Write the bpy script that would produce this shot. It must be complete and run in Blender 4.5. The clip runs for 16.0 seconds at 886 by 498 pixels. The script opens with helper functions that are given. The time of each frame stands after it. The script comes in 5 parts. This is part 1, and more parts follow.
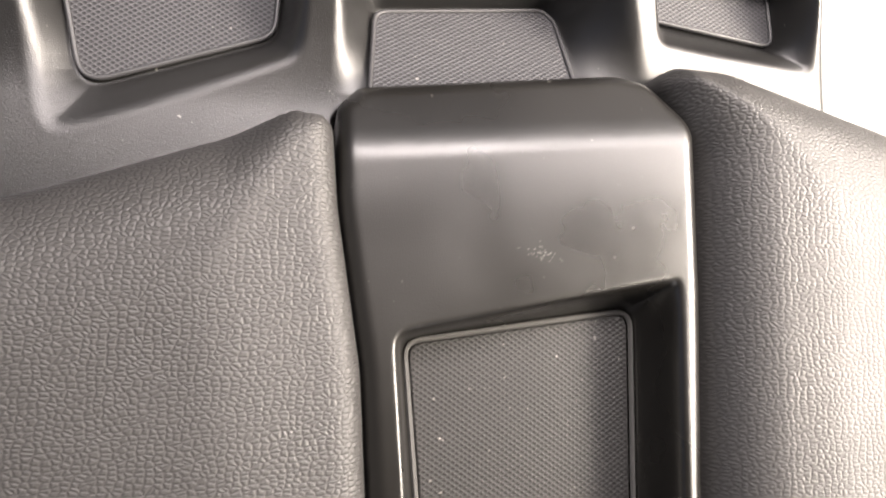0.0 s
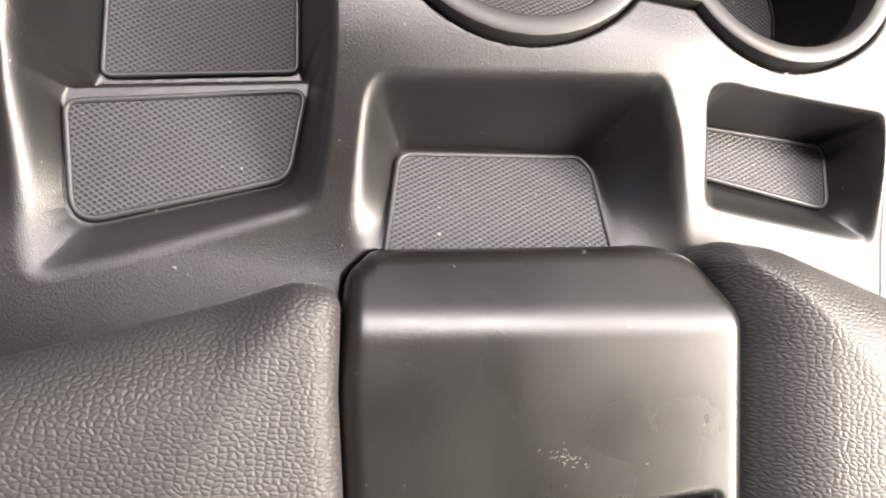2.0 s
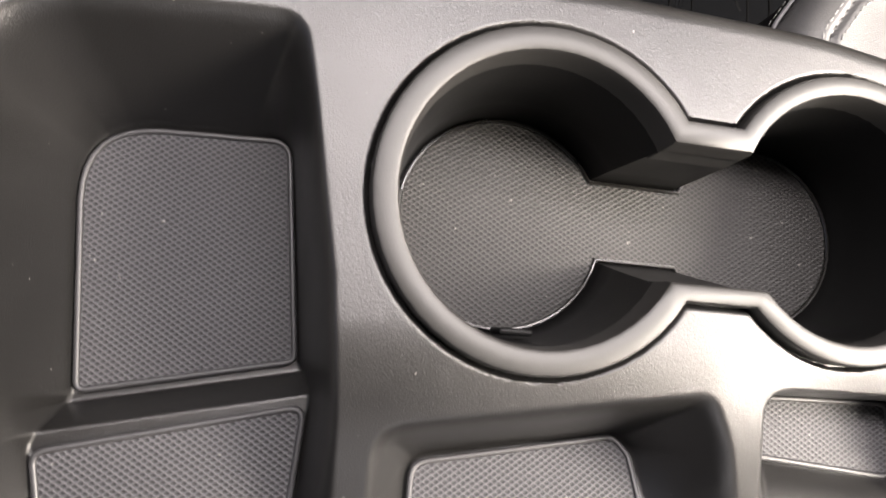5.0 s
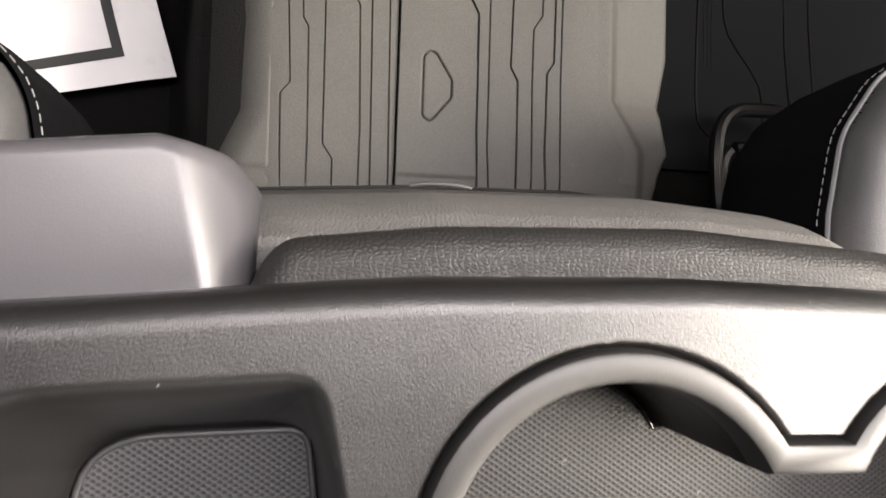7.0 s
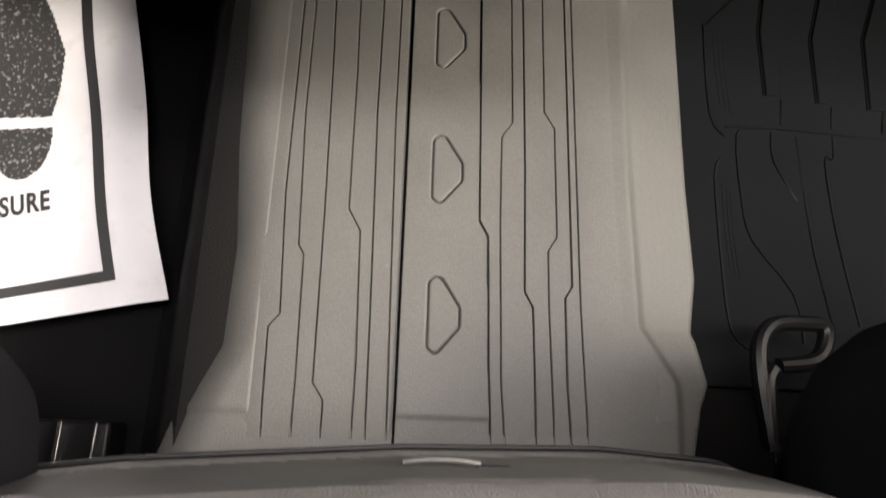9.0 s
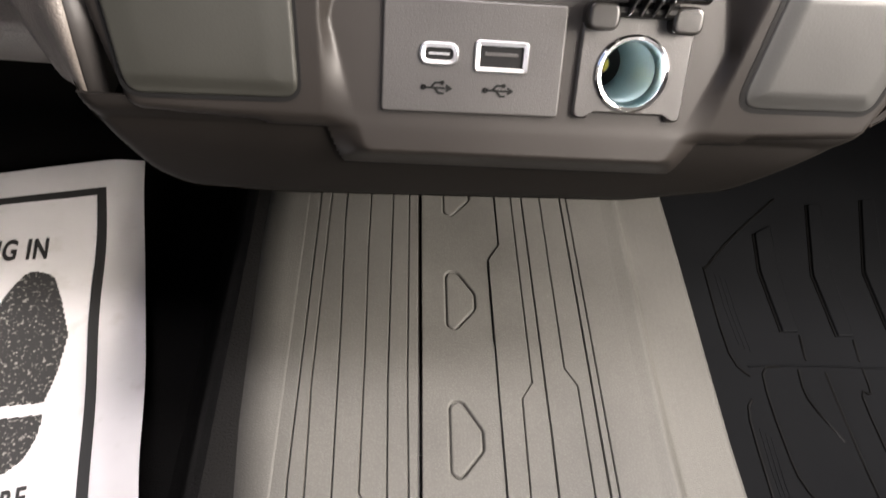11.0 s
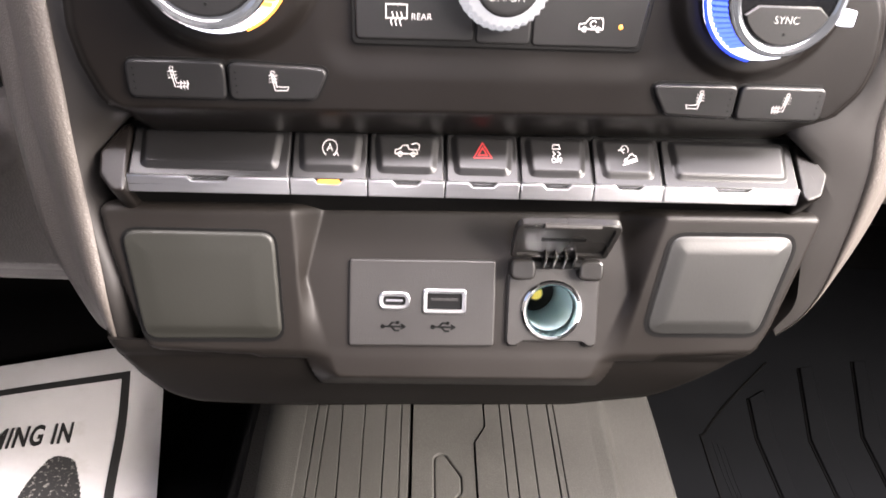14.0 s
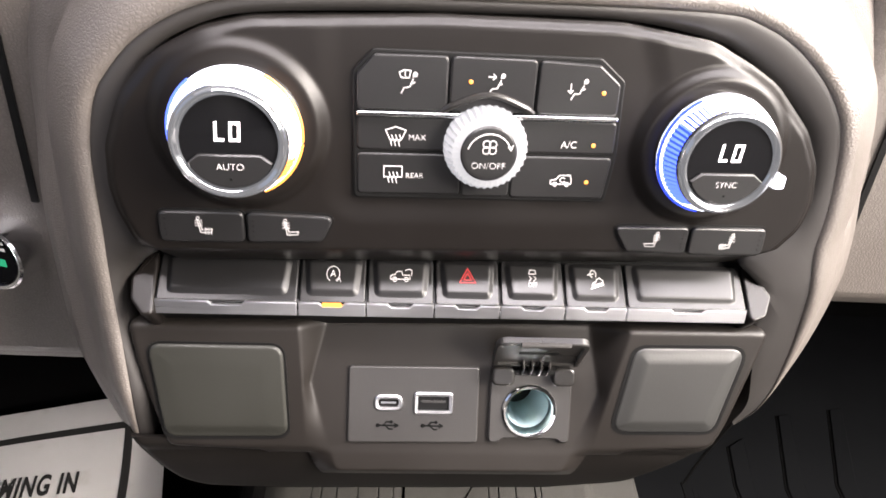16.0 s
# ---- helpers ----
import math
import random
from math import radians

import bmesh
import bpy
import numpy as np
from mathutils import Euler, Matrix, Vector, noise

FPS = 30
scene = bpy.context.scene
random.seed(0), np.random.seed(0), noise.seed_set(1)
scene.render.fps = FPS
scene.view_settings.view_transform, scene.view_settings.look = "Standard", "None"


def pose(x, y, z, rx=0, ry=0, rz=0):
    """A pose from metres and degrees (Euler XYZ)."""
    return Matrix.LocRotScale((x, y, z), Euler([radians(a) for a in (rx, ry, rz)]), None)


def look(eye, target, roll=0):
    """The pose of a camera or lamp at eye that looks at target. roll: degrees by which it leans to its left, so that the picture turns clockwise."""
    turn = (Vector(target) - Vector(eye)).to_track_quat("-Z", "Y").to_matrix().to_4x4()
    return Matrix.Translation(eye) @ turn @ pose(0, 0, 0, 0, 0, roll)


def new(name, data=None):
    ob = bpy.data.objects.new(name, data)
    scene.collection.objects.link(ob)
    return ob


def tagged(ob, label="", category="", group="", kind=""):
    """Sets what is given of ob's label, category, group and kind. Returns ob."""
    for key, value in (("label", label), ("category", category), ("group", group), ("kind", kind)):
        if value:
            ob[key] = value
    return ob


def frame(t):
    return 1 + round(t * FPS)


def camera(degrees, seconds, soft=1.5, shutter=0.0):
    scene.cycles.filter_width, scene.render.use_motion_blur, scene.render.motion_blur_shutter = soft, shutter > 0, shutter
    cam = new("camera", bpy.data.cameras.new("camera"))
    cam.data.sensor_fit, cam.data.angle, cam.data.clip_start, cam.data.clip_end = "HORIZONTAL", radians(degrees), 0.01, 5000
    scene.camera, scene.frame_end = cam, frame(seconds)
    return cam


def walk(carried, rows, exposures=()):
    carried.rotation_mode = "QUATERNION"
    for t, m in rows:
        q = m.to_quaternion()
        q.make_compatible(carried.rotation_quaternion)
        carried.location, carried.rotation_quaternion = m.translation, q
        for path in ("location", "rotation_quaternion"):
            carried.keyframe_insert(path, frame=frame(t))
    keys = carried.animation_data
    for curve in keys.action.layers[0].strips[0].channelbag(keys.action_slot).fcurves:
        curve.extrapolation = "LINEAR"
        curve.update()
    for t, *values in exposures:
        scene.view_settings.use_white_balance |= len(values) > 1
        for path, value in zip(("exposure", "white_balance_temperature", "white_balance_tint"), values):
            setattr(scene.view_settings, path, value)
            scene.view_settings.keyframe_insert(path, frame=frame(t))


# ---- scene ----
cam = camera(67.56, 16.0, 1.6, 0.4)
PATH = [
    (0, (0.0277, -0.2720, 0.5707), (0.4479, -0.0636, -1.3735), 65.48),
    (0.5, (0.0319, -0.2516, 0.5639), (0.4447, -0.0390, -1.3814), 67.30),
    (1, (0.0317, -0.2399, 0.5611), (0.4048, -0.0222, -1.3917), 65.13),
    (1.5, (0.0328, -0.2296, 0.5574), (0.3848, 0.0329, -1.3938), 59.08),
    (2, (0.0277, -0.2210, 0.5512), (0.3972, 0.1062, -1.3870), 54.99),
    (2.5, (0.0253, -0.2012, 0.5503), (0.3876, 0.1259, -1.3892), 54.94),
    (3, (0.0248, -0.1809, 0.5487), (0.3930, 0.1558, -1.3880), 54.82),
    (3.5, (0.0261, -0.1601, 0.5390), (0.3886, 0.1825, -1.3978), 53.57),
    (4, (0.0252, -0.1387, 0.5351), (0.3701, 0.2133, -1.4032), 51.20),
    (4.2, (0.0250, -0.1367, 0.5370), (0.3595, 0.2394, -1.3986), 48.49),
    (6.3, (0.0034, -0.0072, 0.5291), (0.3683, -0.0054, -1.4373), 91.60),
    (6.5, (0.0045, 0.0007, 0.5244), (0.3590, 0.0105, -1.4439), 90.33),
    (7, (0.0062, 0.0208, 0.5067), (0.3355, 0.0600, -1.4656), 85.30),
    (7.5, (0.0149, 0.0357, 0.4925), (0.3233, 0.1223, -1.4817), 77.07),
    (8, (0.0154, 0.0518, 0.4780), (0.3064, 0.2475, -1.4910), 59.42),
    (8.5, (0.0204, 0.0606, 0.4650), (0.2833, 0.4424, -1.4805), 38.04),
    (9, (0.0225, 0.0670, 0.4526), (0.2643, 0.6470, -1.4461), 25.38),
    (9.5, (0.0216, 0.0784, 0.4387), (0.2455, 0.8391, -1.3974), 18.28),
    (10, (0.0163, 0.0903, 0.4303), (0.2218, 1.0447, -1.3153), 12.94),
    (10.2, (0.0135, 0.0976, 0.4271), (0.2261, 1.1095, -1.2849), 12.62),
    (12.3, (0.0319, 0.0758, 0.4456), (0.1474, 1.5546, -0.8959), 4.73),
    (12.5, (0.0327, 0.0736, 0.4517), (0.1425, 1.5684, -0.8724), 4.40),
    (13, (0.0395, 0.0705, 0.4668), (0.1384, 1.5950, -0.8239), 4.05),
    (13.5, (0.0438, 0.0698, 0.4812), (0.1398, 1.6117, -0.7890), 4.32),
    (14, (0.0446, 0.0756, 0.4965), (0.1407, 1.6287, -0.7600), 4.24),
    (14.5, (0.0441, 0.0800, 0.5130), (0.1416, 1.6407, -0.7338), 4.20),
    (15, (0.0438, 0.0785, 0.5301), (0.1471, 1.6485, -0.7045), 4.35),
    (15.5, (0.0460, 0.0754, 0.5442), (0.1540, 1.6550, -0.6779), 4.55),
    (16, (0.0434, 0.0745, 0.5596), (0.1533, 1.6611, -0.6532), 4.95),
]
walk(cam, [(t, look(eye, target, roll)) for t, eye, target, roll in PATH],
     exposures=[(0.0, 0.58, 6620, 12), (2.0, 0.68, 6580, 12), (4.0, 0.66, 6550, 12), (6.5, 0.32, 6500, 11), (8.5, 0.62, 6500, 10), (10, 0.66, 6500, 10), (12.5, 1.25, 6300, 16), (14, 1.17, 6300, 16), (15, 0.93, 6300, 14), (16, 0.92, 6300, 13)])

# ---- world, sun and window light ----
world = bpy.data.worlds.new("sky")
scene.world = world
world.use_nodes = True
wn, wl = world.node_tree.nodes, world.node_tree.links
sky = wn.new("ShaderNodeTexSky")
sky.sky_type = "NISHITA"
sky.sun_disc = False
sky.sun_elevation, sky.sun_rotation = radians(41.2), radians(83)
wl.new(sky.outputs["Color"], wn["Background"].inputs["Color"])
wn["Background"].inputs["Strength"].default_value = 0.06

sun = new("sun", bpy.data.lights.new("sun", "SUN"))
sun.data.energy, sun.data.angle, sun.data.color = 5.0, radians(15), (1.0, 0.92, 0.80)
sun.matrix_world = look((1.0, 0.12, 0.88), (0, 0, 0))


def window_lamp(name, eye, target, w, h, watts, color):
    lamp = new(name, bpy.data.lights.new(name, "AREA"))
    lamp.data.shape, lamp.data.size, lamp.data.size_y = "RECTANGLE", w, h
    lamp.data.energy, lamp.data.color = watts, color
    lamp.matrix_world = look(eye, target)
    return lamp


window_lamp("bright_sky_passenger_window", (1.00, -0.24, 0.98), (0.12, -0.10, 0.36), 0.70, 0.26, 38, (1.0, 0.90, 0.78))
window_lamp("sky_light_passenger_window", (0.995, -0.10, 0.84), (0.12, 0.04, 0.36), 1.30, 0.54, 24, (1.0, 0.91, 0.81))
window_lamp("sky_light_driver_window", (-0.84, 0.0, 0.84), (0.0, 0.05, 0.40), 1.25, 0.52, 0.5, (0.74, 0.78, 1.0))
window_lamp("sky_light_rear_window", (0.08, -1.42, 0.84), (0.08, 0.0, 0.40), 1.2, 0.38, 4.0, (1.0, 0.94, 0.93))
window_lamp("bright_sky_windscreen", (0.30, 0.175, 1.105), (0.29, 0.08, 0.92), 1.30, 0.15, 23, (1.0, 0.92, 0.90))
window_lamp("sky_light_windscreen", (0.12, 0.55, 0.925), (0.12, 0.31, 0.455), 1.6, 0.62, 2.0, (1.0, 0.93, 0.90))

# ---- materials ----
def material(name, color, rough=0.5, metal=0.0, vary=0.12, grain=0.0, grain_scale=900.0, bump=0.0, kind="noise",
             wear=0.0, emit=0.0, coat=0.0, spec=0.5, worn=(0.705, 0.76), speck=260.0, flat=False):
    """A surface with colour and gloss varying at two scales, and a fine relief: noise, leather, diamond or brushed."""
    m = bpy.data.materials.new(name)
    m.use_nodes = True
    n, l = m.node_tree.nodes, m.node_tree.links
    b = n["Principled BSDF"]
    tc = n.new("ShaderNodeTexCoord")
    big = n.new("ShaderNodeTexNoise")
    big.inputs["Scale"].default_value, big.inputs["Detail"].default_value = 14, 4
    small = n.new("ShaderNodeTexNoise")
    small.inputs["Scale"].default_value, small.inputs["Detail"].default_value = grain_scale, 3
    for t in (big, small):
        l.new(tc.outputs["Object"], t.inputs["Vector"])
    add = n.new("ShaderNodeMix")
    add.data_type = "FLOAT"
    add.inputs[0].default_value = 0.35
    l.new(big.outputs["Fac"], add.inputs[2])
    l.new(small.outputs["Fac"], add.inputs[3])
    ramp = n.new("ShaderNodeMapRange")
    ramp.inputs[1].default_value, ramp.inputs[2].default_value = 0.3, 0.7
    ramp.inputs[3].default_value, ramp.inputs[4].default_value = 1 - vary, 1 + vary
    l.new(add.outputs[0], ramp.inputs[0])
    mul = n.new("ShaderNodeMix")
    mul.data_type, mul.blend_type = "RGBA", "MULTIPLY"
    mul.inputs[0].default_value = 1.0
    mul.inputs[6].default_value = (*color, 1)
    l.new(ramp.outputs[0], mul.inputs[7])
    col = mul.outputs[2]
    height = small.outputs["Fac"]
    if kind == "leather":
        warp = n.new("ShaderNodeTexNoise")
        warp.inputs["Scale"].default_value, warp.inputs["Detail"].default_value = 90, 1
        mixv = n.new("ShaderNodeMix")
        mixv.data_type = "VECTOR"
        mixv.inputs[0].default_value = 0.0022
        l.new(tc.outputs["Object"], warp.inputs["Vector"])
        l.new(tc.outputs["Object"], mixv.inputs[4])
        l.new(warp.outputs["Color"], mixv.inputs[5])
        vor = n.new("ShaderNodeTexVoronoi")
        vor.voronoi_dimensions = "2D" if flat else "3D"
        vor.feature = "DISTANCE_TO_EDGE"
        vor.inputs["Randomness"].default_value = 0.8
        vor.inputs["Scale"].default_value = grain_scale
        st = n.new("ShaderNodeMapping")
        st.inputs["Scale"].default_value = (0.72, 1.15, 1.0)
        l.new(mixv.outputs[1], st.inputs["Vector"])
        l.new(st.outputs[0], vor.inputs["Vector"])
        lim = n.new("ShaderNodeMapRange")
        lim.interpolation_type = "SMOOTHSTEP"
        lim.inputs[1].default_value, lim.inputs[2].default_value = -0.02, 0.36
        l.new(vor.outputs["Distance"], lim.inputs[0])
        height = lim.outputs[0]
        # Creases are also darkened in the colour, as shade in the relief.
        crease = n.new("ShaderNodeMapRange")
        crease.inputs[3].default_value, crease.inputs[4].default_value = 0.82, 1.03
        l.new(height, crease.inputs[0])
        mu2 = n.new("ShaderNodeMix")
        mu2.data_type, mu2.blend_type = "RGBA", "MULTIPLY"
        mu2.inputs[0].default_value = 1.0
        l.new(col, mu2.inputs[6])
        l.new(crease.outputs[0], mu2.inputs[7])
        col = mu2.outputs[2]
    elif kind == "diamond":
        sep = n.new("ShaderNodeSeparateXYZ")
        l.new(tc.outputs["Object"], sep.inputs[0])
        waves = []
        for sy in (1.0, -1.0):
            ma = n.new("ShaderNodeMath")
            ma.operation = "MULTIPLY"
            ma.inputs[1].default_value = sy * 1.5
            l.new(sep.outputs[1], ma.inputs[0])
            sm = n.new("ShaderNodeMath")
            l.new(sep.outputs[0], sm.inputs[0])
            l.new(ma.outputs[0], sm.inputs[1])
            sc = n.new("ShaderNodeMath")
            sc.operation = "MULTIPLY"
            sc.inputs[1].default_value = grain_scale
            l.new(sm.outputs[0], sc.inputs[0])
            si = n.new("ShaderNodeMath")
            si.operation = "SINE"
            l.new(sc.outputs[0], si.inputs[0])
            waves.append(si)
        pr = n.new("ShaderNodeMath")
        pr.operation = "MULTIPLY"
        l.new(waves[0].outputs[0], pr.inputs[0])
        l.new(waves[1].outputs[0], pr.inputs[1])
        ab = n.new("ShaderNodeMath")
        ab.operation = "ABSOLUTE"
        l.new(pr.outputs[0], ab.inputs[0])
        flip = n.new("ShaderNodeMath")
        flip.operation = "SUBTRACT"
        flip.inputs[0].default_value = 1.0
        l.new(ab.outputs[0], flip.inputs[1])
        height = flip.outputs[0]
        # Pits darkened and ridges lightened in the colour, like shading of the relief.
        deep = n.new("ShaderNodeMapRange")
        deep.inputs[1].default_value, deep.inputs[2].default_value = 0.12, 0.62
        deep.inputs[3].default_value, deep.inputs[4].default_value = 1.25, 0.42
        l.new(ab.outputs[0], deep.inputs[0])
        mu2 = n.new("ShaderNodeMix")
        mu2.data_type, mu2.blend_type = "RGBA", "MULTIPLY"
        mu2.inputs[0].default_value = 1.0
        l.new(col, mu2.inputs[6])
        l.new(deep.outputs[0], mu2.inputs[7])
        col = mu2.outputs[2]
    elif kind == "brushed":
        mp = n.new("ShaderNodeMapping")
        mp.inputs["Scale"].default_value = (14, 700, 700)
        l.new(tc.outputs["Object"], mp.inputs["Vector"])
        l.new(mp.outputs[0], small.inputs["Vector"])
        small.inputs["Scale"].default_value = 1.0
    if wear > 0:
        sp = n.new("ShaderNodeTexNoise")
        sp.inputs["Scale"].default_value, sp.inputs["Detail"].default_value = speck, 8
        l.new(tc.outputs["Object"], sp.inputs["Vector"])
        wr = n.new("ShaderNodeMapRange")
        wr.inputs[1].default_value, wr.inputs[2].default_value = worn
        wr.inputs[4].default_value = wear
        l.new(sp.outputs["Fac"], wr.inputs[0])
        dust = n.new("ShaderNodeMix")
        dust.data_type = "RGBA"
        dust.inputs[7].default_value = (0.42, 0.40, 0.37, 1)
        l.new(wr.outputs[0], dust.inputs[0])
        l.new(col, dust.inputs[6])
        col = dust.outputs[2]
    l.new(col, b.inputs["Base Color"])
    rr = n.new("ShaderNodeMapRange")
    rr.inputs[1].default_value, rr.inputs[2].default_value = 0.3, 0.7
    rr.inputs[3].default_value, rr.inputs[4].default_value = max(rough - 0.07, 0.02), min(rough + 0.07, 1)
    l.new(big.outputs["Fac"], rr.inputs[0])
    l.new(rr.outputs[0], b.inputs["Roughness"])
    b.inputs["Metallic"].default_value = metal
    b.inputs["Coat Weight"].default_value = coat
    b.inputs["Specular IOR Level"].default_value = spec
    if bump > 0:
        bp = n.new("ShaderNodeBump")
        bp.inputs["Strength"].default_value, bp.inputs["Distance"].default_value = 1.0, bump
        l.new(height, bp.inputs["Height"])
        l.new(bp.outputs[0], b.inputs["Normal"])
    if emit > 0:
        b.inputs["Emission Color"].default_value = (*color, 1)
        mul.inputs[6].default_value = (*[c * 0.25 for c in color], 1)
        b.inputs["Emission Strength"].default_value = emit
    return m


TRAY = material("grained charcoal plastic", (0.0067, 0.0065, 0.0063), 0.36, spec=0.6, bump=0.00013, grain_scale=2100, wear=0.35, worn=(0.725, 0.765), speck=420.0)
SATIN = material("smooth charcoal plastic", (0.0062, 0.0058, 0.0052), 0.30, bump=0.00005, grain_scale=1800, wear=0.10)
RING = material("matt charcoal ring", (0.0125, 0.0120, 0.0113), 0.48, bump=0.00004, grain_scale=1800, spec=0.5)
BLOCK = material("satin dark plastic", (0.046, 0.044, 0.048), 0.34, bump=0.00003, grain_scale=1500)
# Black plastic, kept darker still for the shade inside the cup wells.
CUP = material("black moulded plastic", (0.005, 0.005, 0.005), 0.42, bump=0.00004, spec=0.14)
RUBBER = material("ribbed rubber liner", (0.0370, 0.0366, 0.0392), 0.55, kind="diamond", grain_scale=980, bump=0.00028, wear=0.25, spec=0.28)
RUBBER_DARK = material("dusty dark rubber insert", (0.0145, 0.0138, 0.0132), 0.6, kind="diamond", grain_scale=980, bump=0.0002, wear=0.5, spec=0.3, worn=(0.68, 0.74))
RUBBER_EDGE = material("smooth rubber border", (0.022, 0.0217, 0.0230), 0.5, bump=0.00003, grain_scale=1500)
GRIP = material("glossy black grip", (0.004, 0.004, 0.004), 0.4, bump=0.00002, spec=0.15)
# Darker copy of the pocket liner rubber, for the shade down the wells.
RUBBER_CUP = material("ribbed cup liner darkened for shade", (0.024, 0.0232, 0.0225), 0.58, kind="diamond", grain_scale=980, bump=0.00025, wear=0.3, spec=0.3)
LEATHER = material("grained charcoal leather", (0.0285, 0.0275, 0.0267), 0.50, kind="leather", grain_scale=560, bump=0.00017, spec=0.38, flat=True)
LEATHER_PAD = material("pebbled charcoal leather", (0.0165, 0.0160, 0.0153), 0.46, kind="leather", grain_scale=720, bump=0.00013, spec=0.25, flat=True)
LEATHER_FINE = material("fine grained charcoal leather", (0.115, 0.111, 0.106), 0.46, kind="leather", grain_scale=680, bump=0.00026, spec=0.4)
# Darker than the cushion leather, with the downturned front's shade in the colour.
BAND = material("smooth band darkened for shade", (0.046, 0.045, 0.043), 0.5, kind="leather", grain_scale=900, bump=0.00003, spec=0.3)
LEATHER_SIDE = material("black seat side cloth", (0.004, 0.004, 0.005), 0.85, bump=0.0001, spec=0.05)
THREAD = material("pale grey thread", (0.17, 0.17, 0.165), 0.7)
THREAD_LIGHT = material("bright grey thread", (0.27, 0.27, 0.26), 0.6)
PIPING = material("pale grey piping", (0.085, 0.085, 0.088), 0.5)
LEATHER_SEAT = material("smooth charcoal seat leather", (0.0600, 0.0596, 0.0600), 0.44, kind="leather", grain_scale=900, bump=0.00006, spec=0.5)
VINYL = material("grey vinyl floor mat", (0.048, 0.047, 0.043), 0.58, kind="leather", grain_scale=620, bump=0.00007, vary=0.18, spec=0.25, wear=0.05)
MAT_BLACK = material("black rubber floor mat", (0.0046, 0.0050, 0.0058), 0.72, bump=0.0001, spec=0.06)
CARPET = material("black carpet", (0.0035, 0.0034, 0.0034), 0.95, spec=0.1, bump=0.001, grain_scale=600)
PAPER = material("white paper", (0.60, 0.588, 0.594), 0.75, vary=0.06, bump=0.0003, grain_scale=25, wear=0.35, worn=(0.60, 0.76), speck=42.0)
INK = material("black print", (0.018, 0.018, 0.018), 0.7)
INK_WORN = material("speckled black print", (0.022, 0.022, 0.022), 0.75, wear=0.55, worn=(0.57, 0.66), speck=300.0)
DASH = material("soft charcoal dash skin", (0.0840, 0.0735, 0.0650), 0.48, kind="leather", grain_scale=620, bump=0.00011, spec=0.7)
FRAME = material("smooth dash trim", (0.012, 0.0112, 0.0105), 0.3, bump=0.00003)
TRIM = material("satin charcoal trim", (0.021, 0.0193, 0.0182), 0.40, bump=0.00003, grain_scale=1500)
PANEL = material("matt black control panel", (0.0052, 0.0043, 0.0038), 0.36, bump=0.00004, grain_scale=2000, spec=0.24)
LOWER = material("matt charcoal fascia", (0.0084, 0.0070, 0.0060), 0.46, bump=0.00005, grain_scale=2000, spec=0.3)
# Darker than the fascia: the shade under it is put into this colour.
KNEE = material("knee trim darkened for shade", (0.0046, 0.0038, 0.0032), 0.62, bump=0.00005, grain_scale=1500, spec=0.14)
KEY = material("soft black key", (0.0078, 0.0076, 0.0078), 0.36, bump=0.00003, spec=0.38)
COVER = material("soft charcoal rubber cover", (0.013, 0.013, 0.0105), 0.44, bump=0.00004)
COVER_GREY = material("grey rubber cover", (0.019, 0.019, 0.018), 0.46, bump=0.00004)
PLATE = material("grey grained plastic plate", (0.0196, 0.0185, 0.0178), 0.42, bump=0.00010, grain_scale=1600)
SILVER = material("satin silver trim", (0.70, 0.70, 0.72), 0.33, metal=1.0, kind="brushed", bump=0.00002)
CHROME = material("chrome", (0.80, 0.80, 0.81), 0.10, metal=1.0, vary=0.03)
GLOSS = material("scratched glossy black metal", (0.10, 0.095, 0.09), 0.22, metal=0.8, vary=0.8, wear=0.8, worn=(0.6, 0.66))
STEEL = material("dull steel", (0.40, 0.40, 0.41), 0.35, metal=1.0)
ZINC = material("blued zinc socket wall", (0.42, 0.54, 0.57), 0.38, metal=0.35)
BRASS = material("brass contact", (0.75, 0.60, 0.12), 0.3, metal=0.9)
GLASS_BLACK = material("black display glass", (0.004, 0.004, 0.0045), 0.05, vary=0.02, spec=0.3)
MARK = material("white printed mark", (0.46, 0.45, 0.445), 0.5, vary=0.03)
MARK_DIM = material("matt black for marks and shade lines", (0.003, 0.003, 0.003), 0.5, spec=0.15)
RED = material("red printed mark", (0.75, 0.05, 0.05), 0.5, vary=0.03, emit=0.25)
GLOW = material("lit white digits", (1.0, 0.90, 0.88), 0.5, vary=0.0, emit=2.4)
GLOW_WHITE = material("lit clear ring", (0.92, 0.91, 1.0), 0.25, vary=0.0, emit=1.7)
GLOW_AMBER = material("amber light", (1.0, 0.36, 0.05), 0.4, vary=0.0, emit=1.6)
GLOW_BLUE = material("blue light", (0.03, 0.07, 1.0), 0.3, vary=0.0, emit=1.1)
GLOW_PALE_BLUE = material("pale blue light", (0.10, 0.17, 1.0), 0.3, vary=0.0, emit=1.3)
GLOW_PEACH = material("peach light", (1.0, 0.50, 0.24), 0.3, vary=0.0, emit=1.3)
GLOW_GREEN = material("green light", (0.02, 0.35, 0.16), 0.4, vary=0.0, emit=0.5)
SHELL = material("unseen headlining, black to limit bounce", (0.035, 0.034, 0.033), 0.9, bump=0.0004)
DOOR = material("dark door trim", (0.03, 0.029, 0.028), 0.6, bump=0.0002)


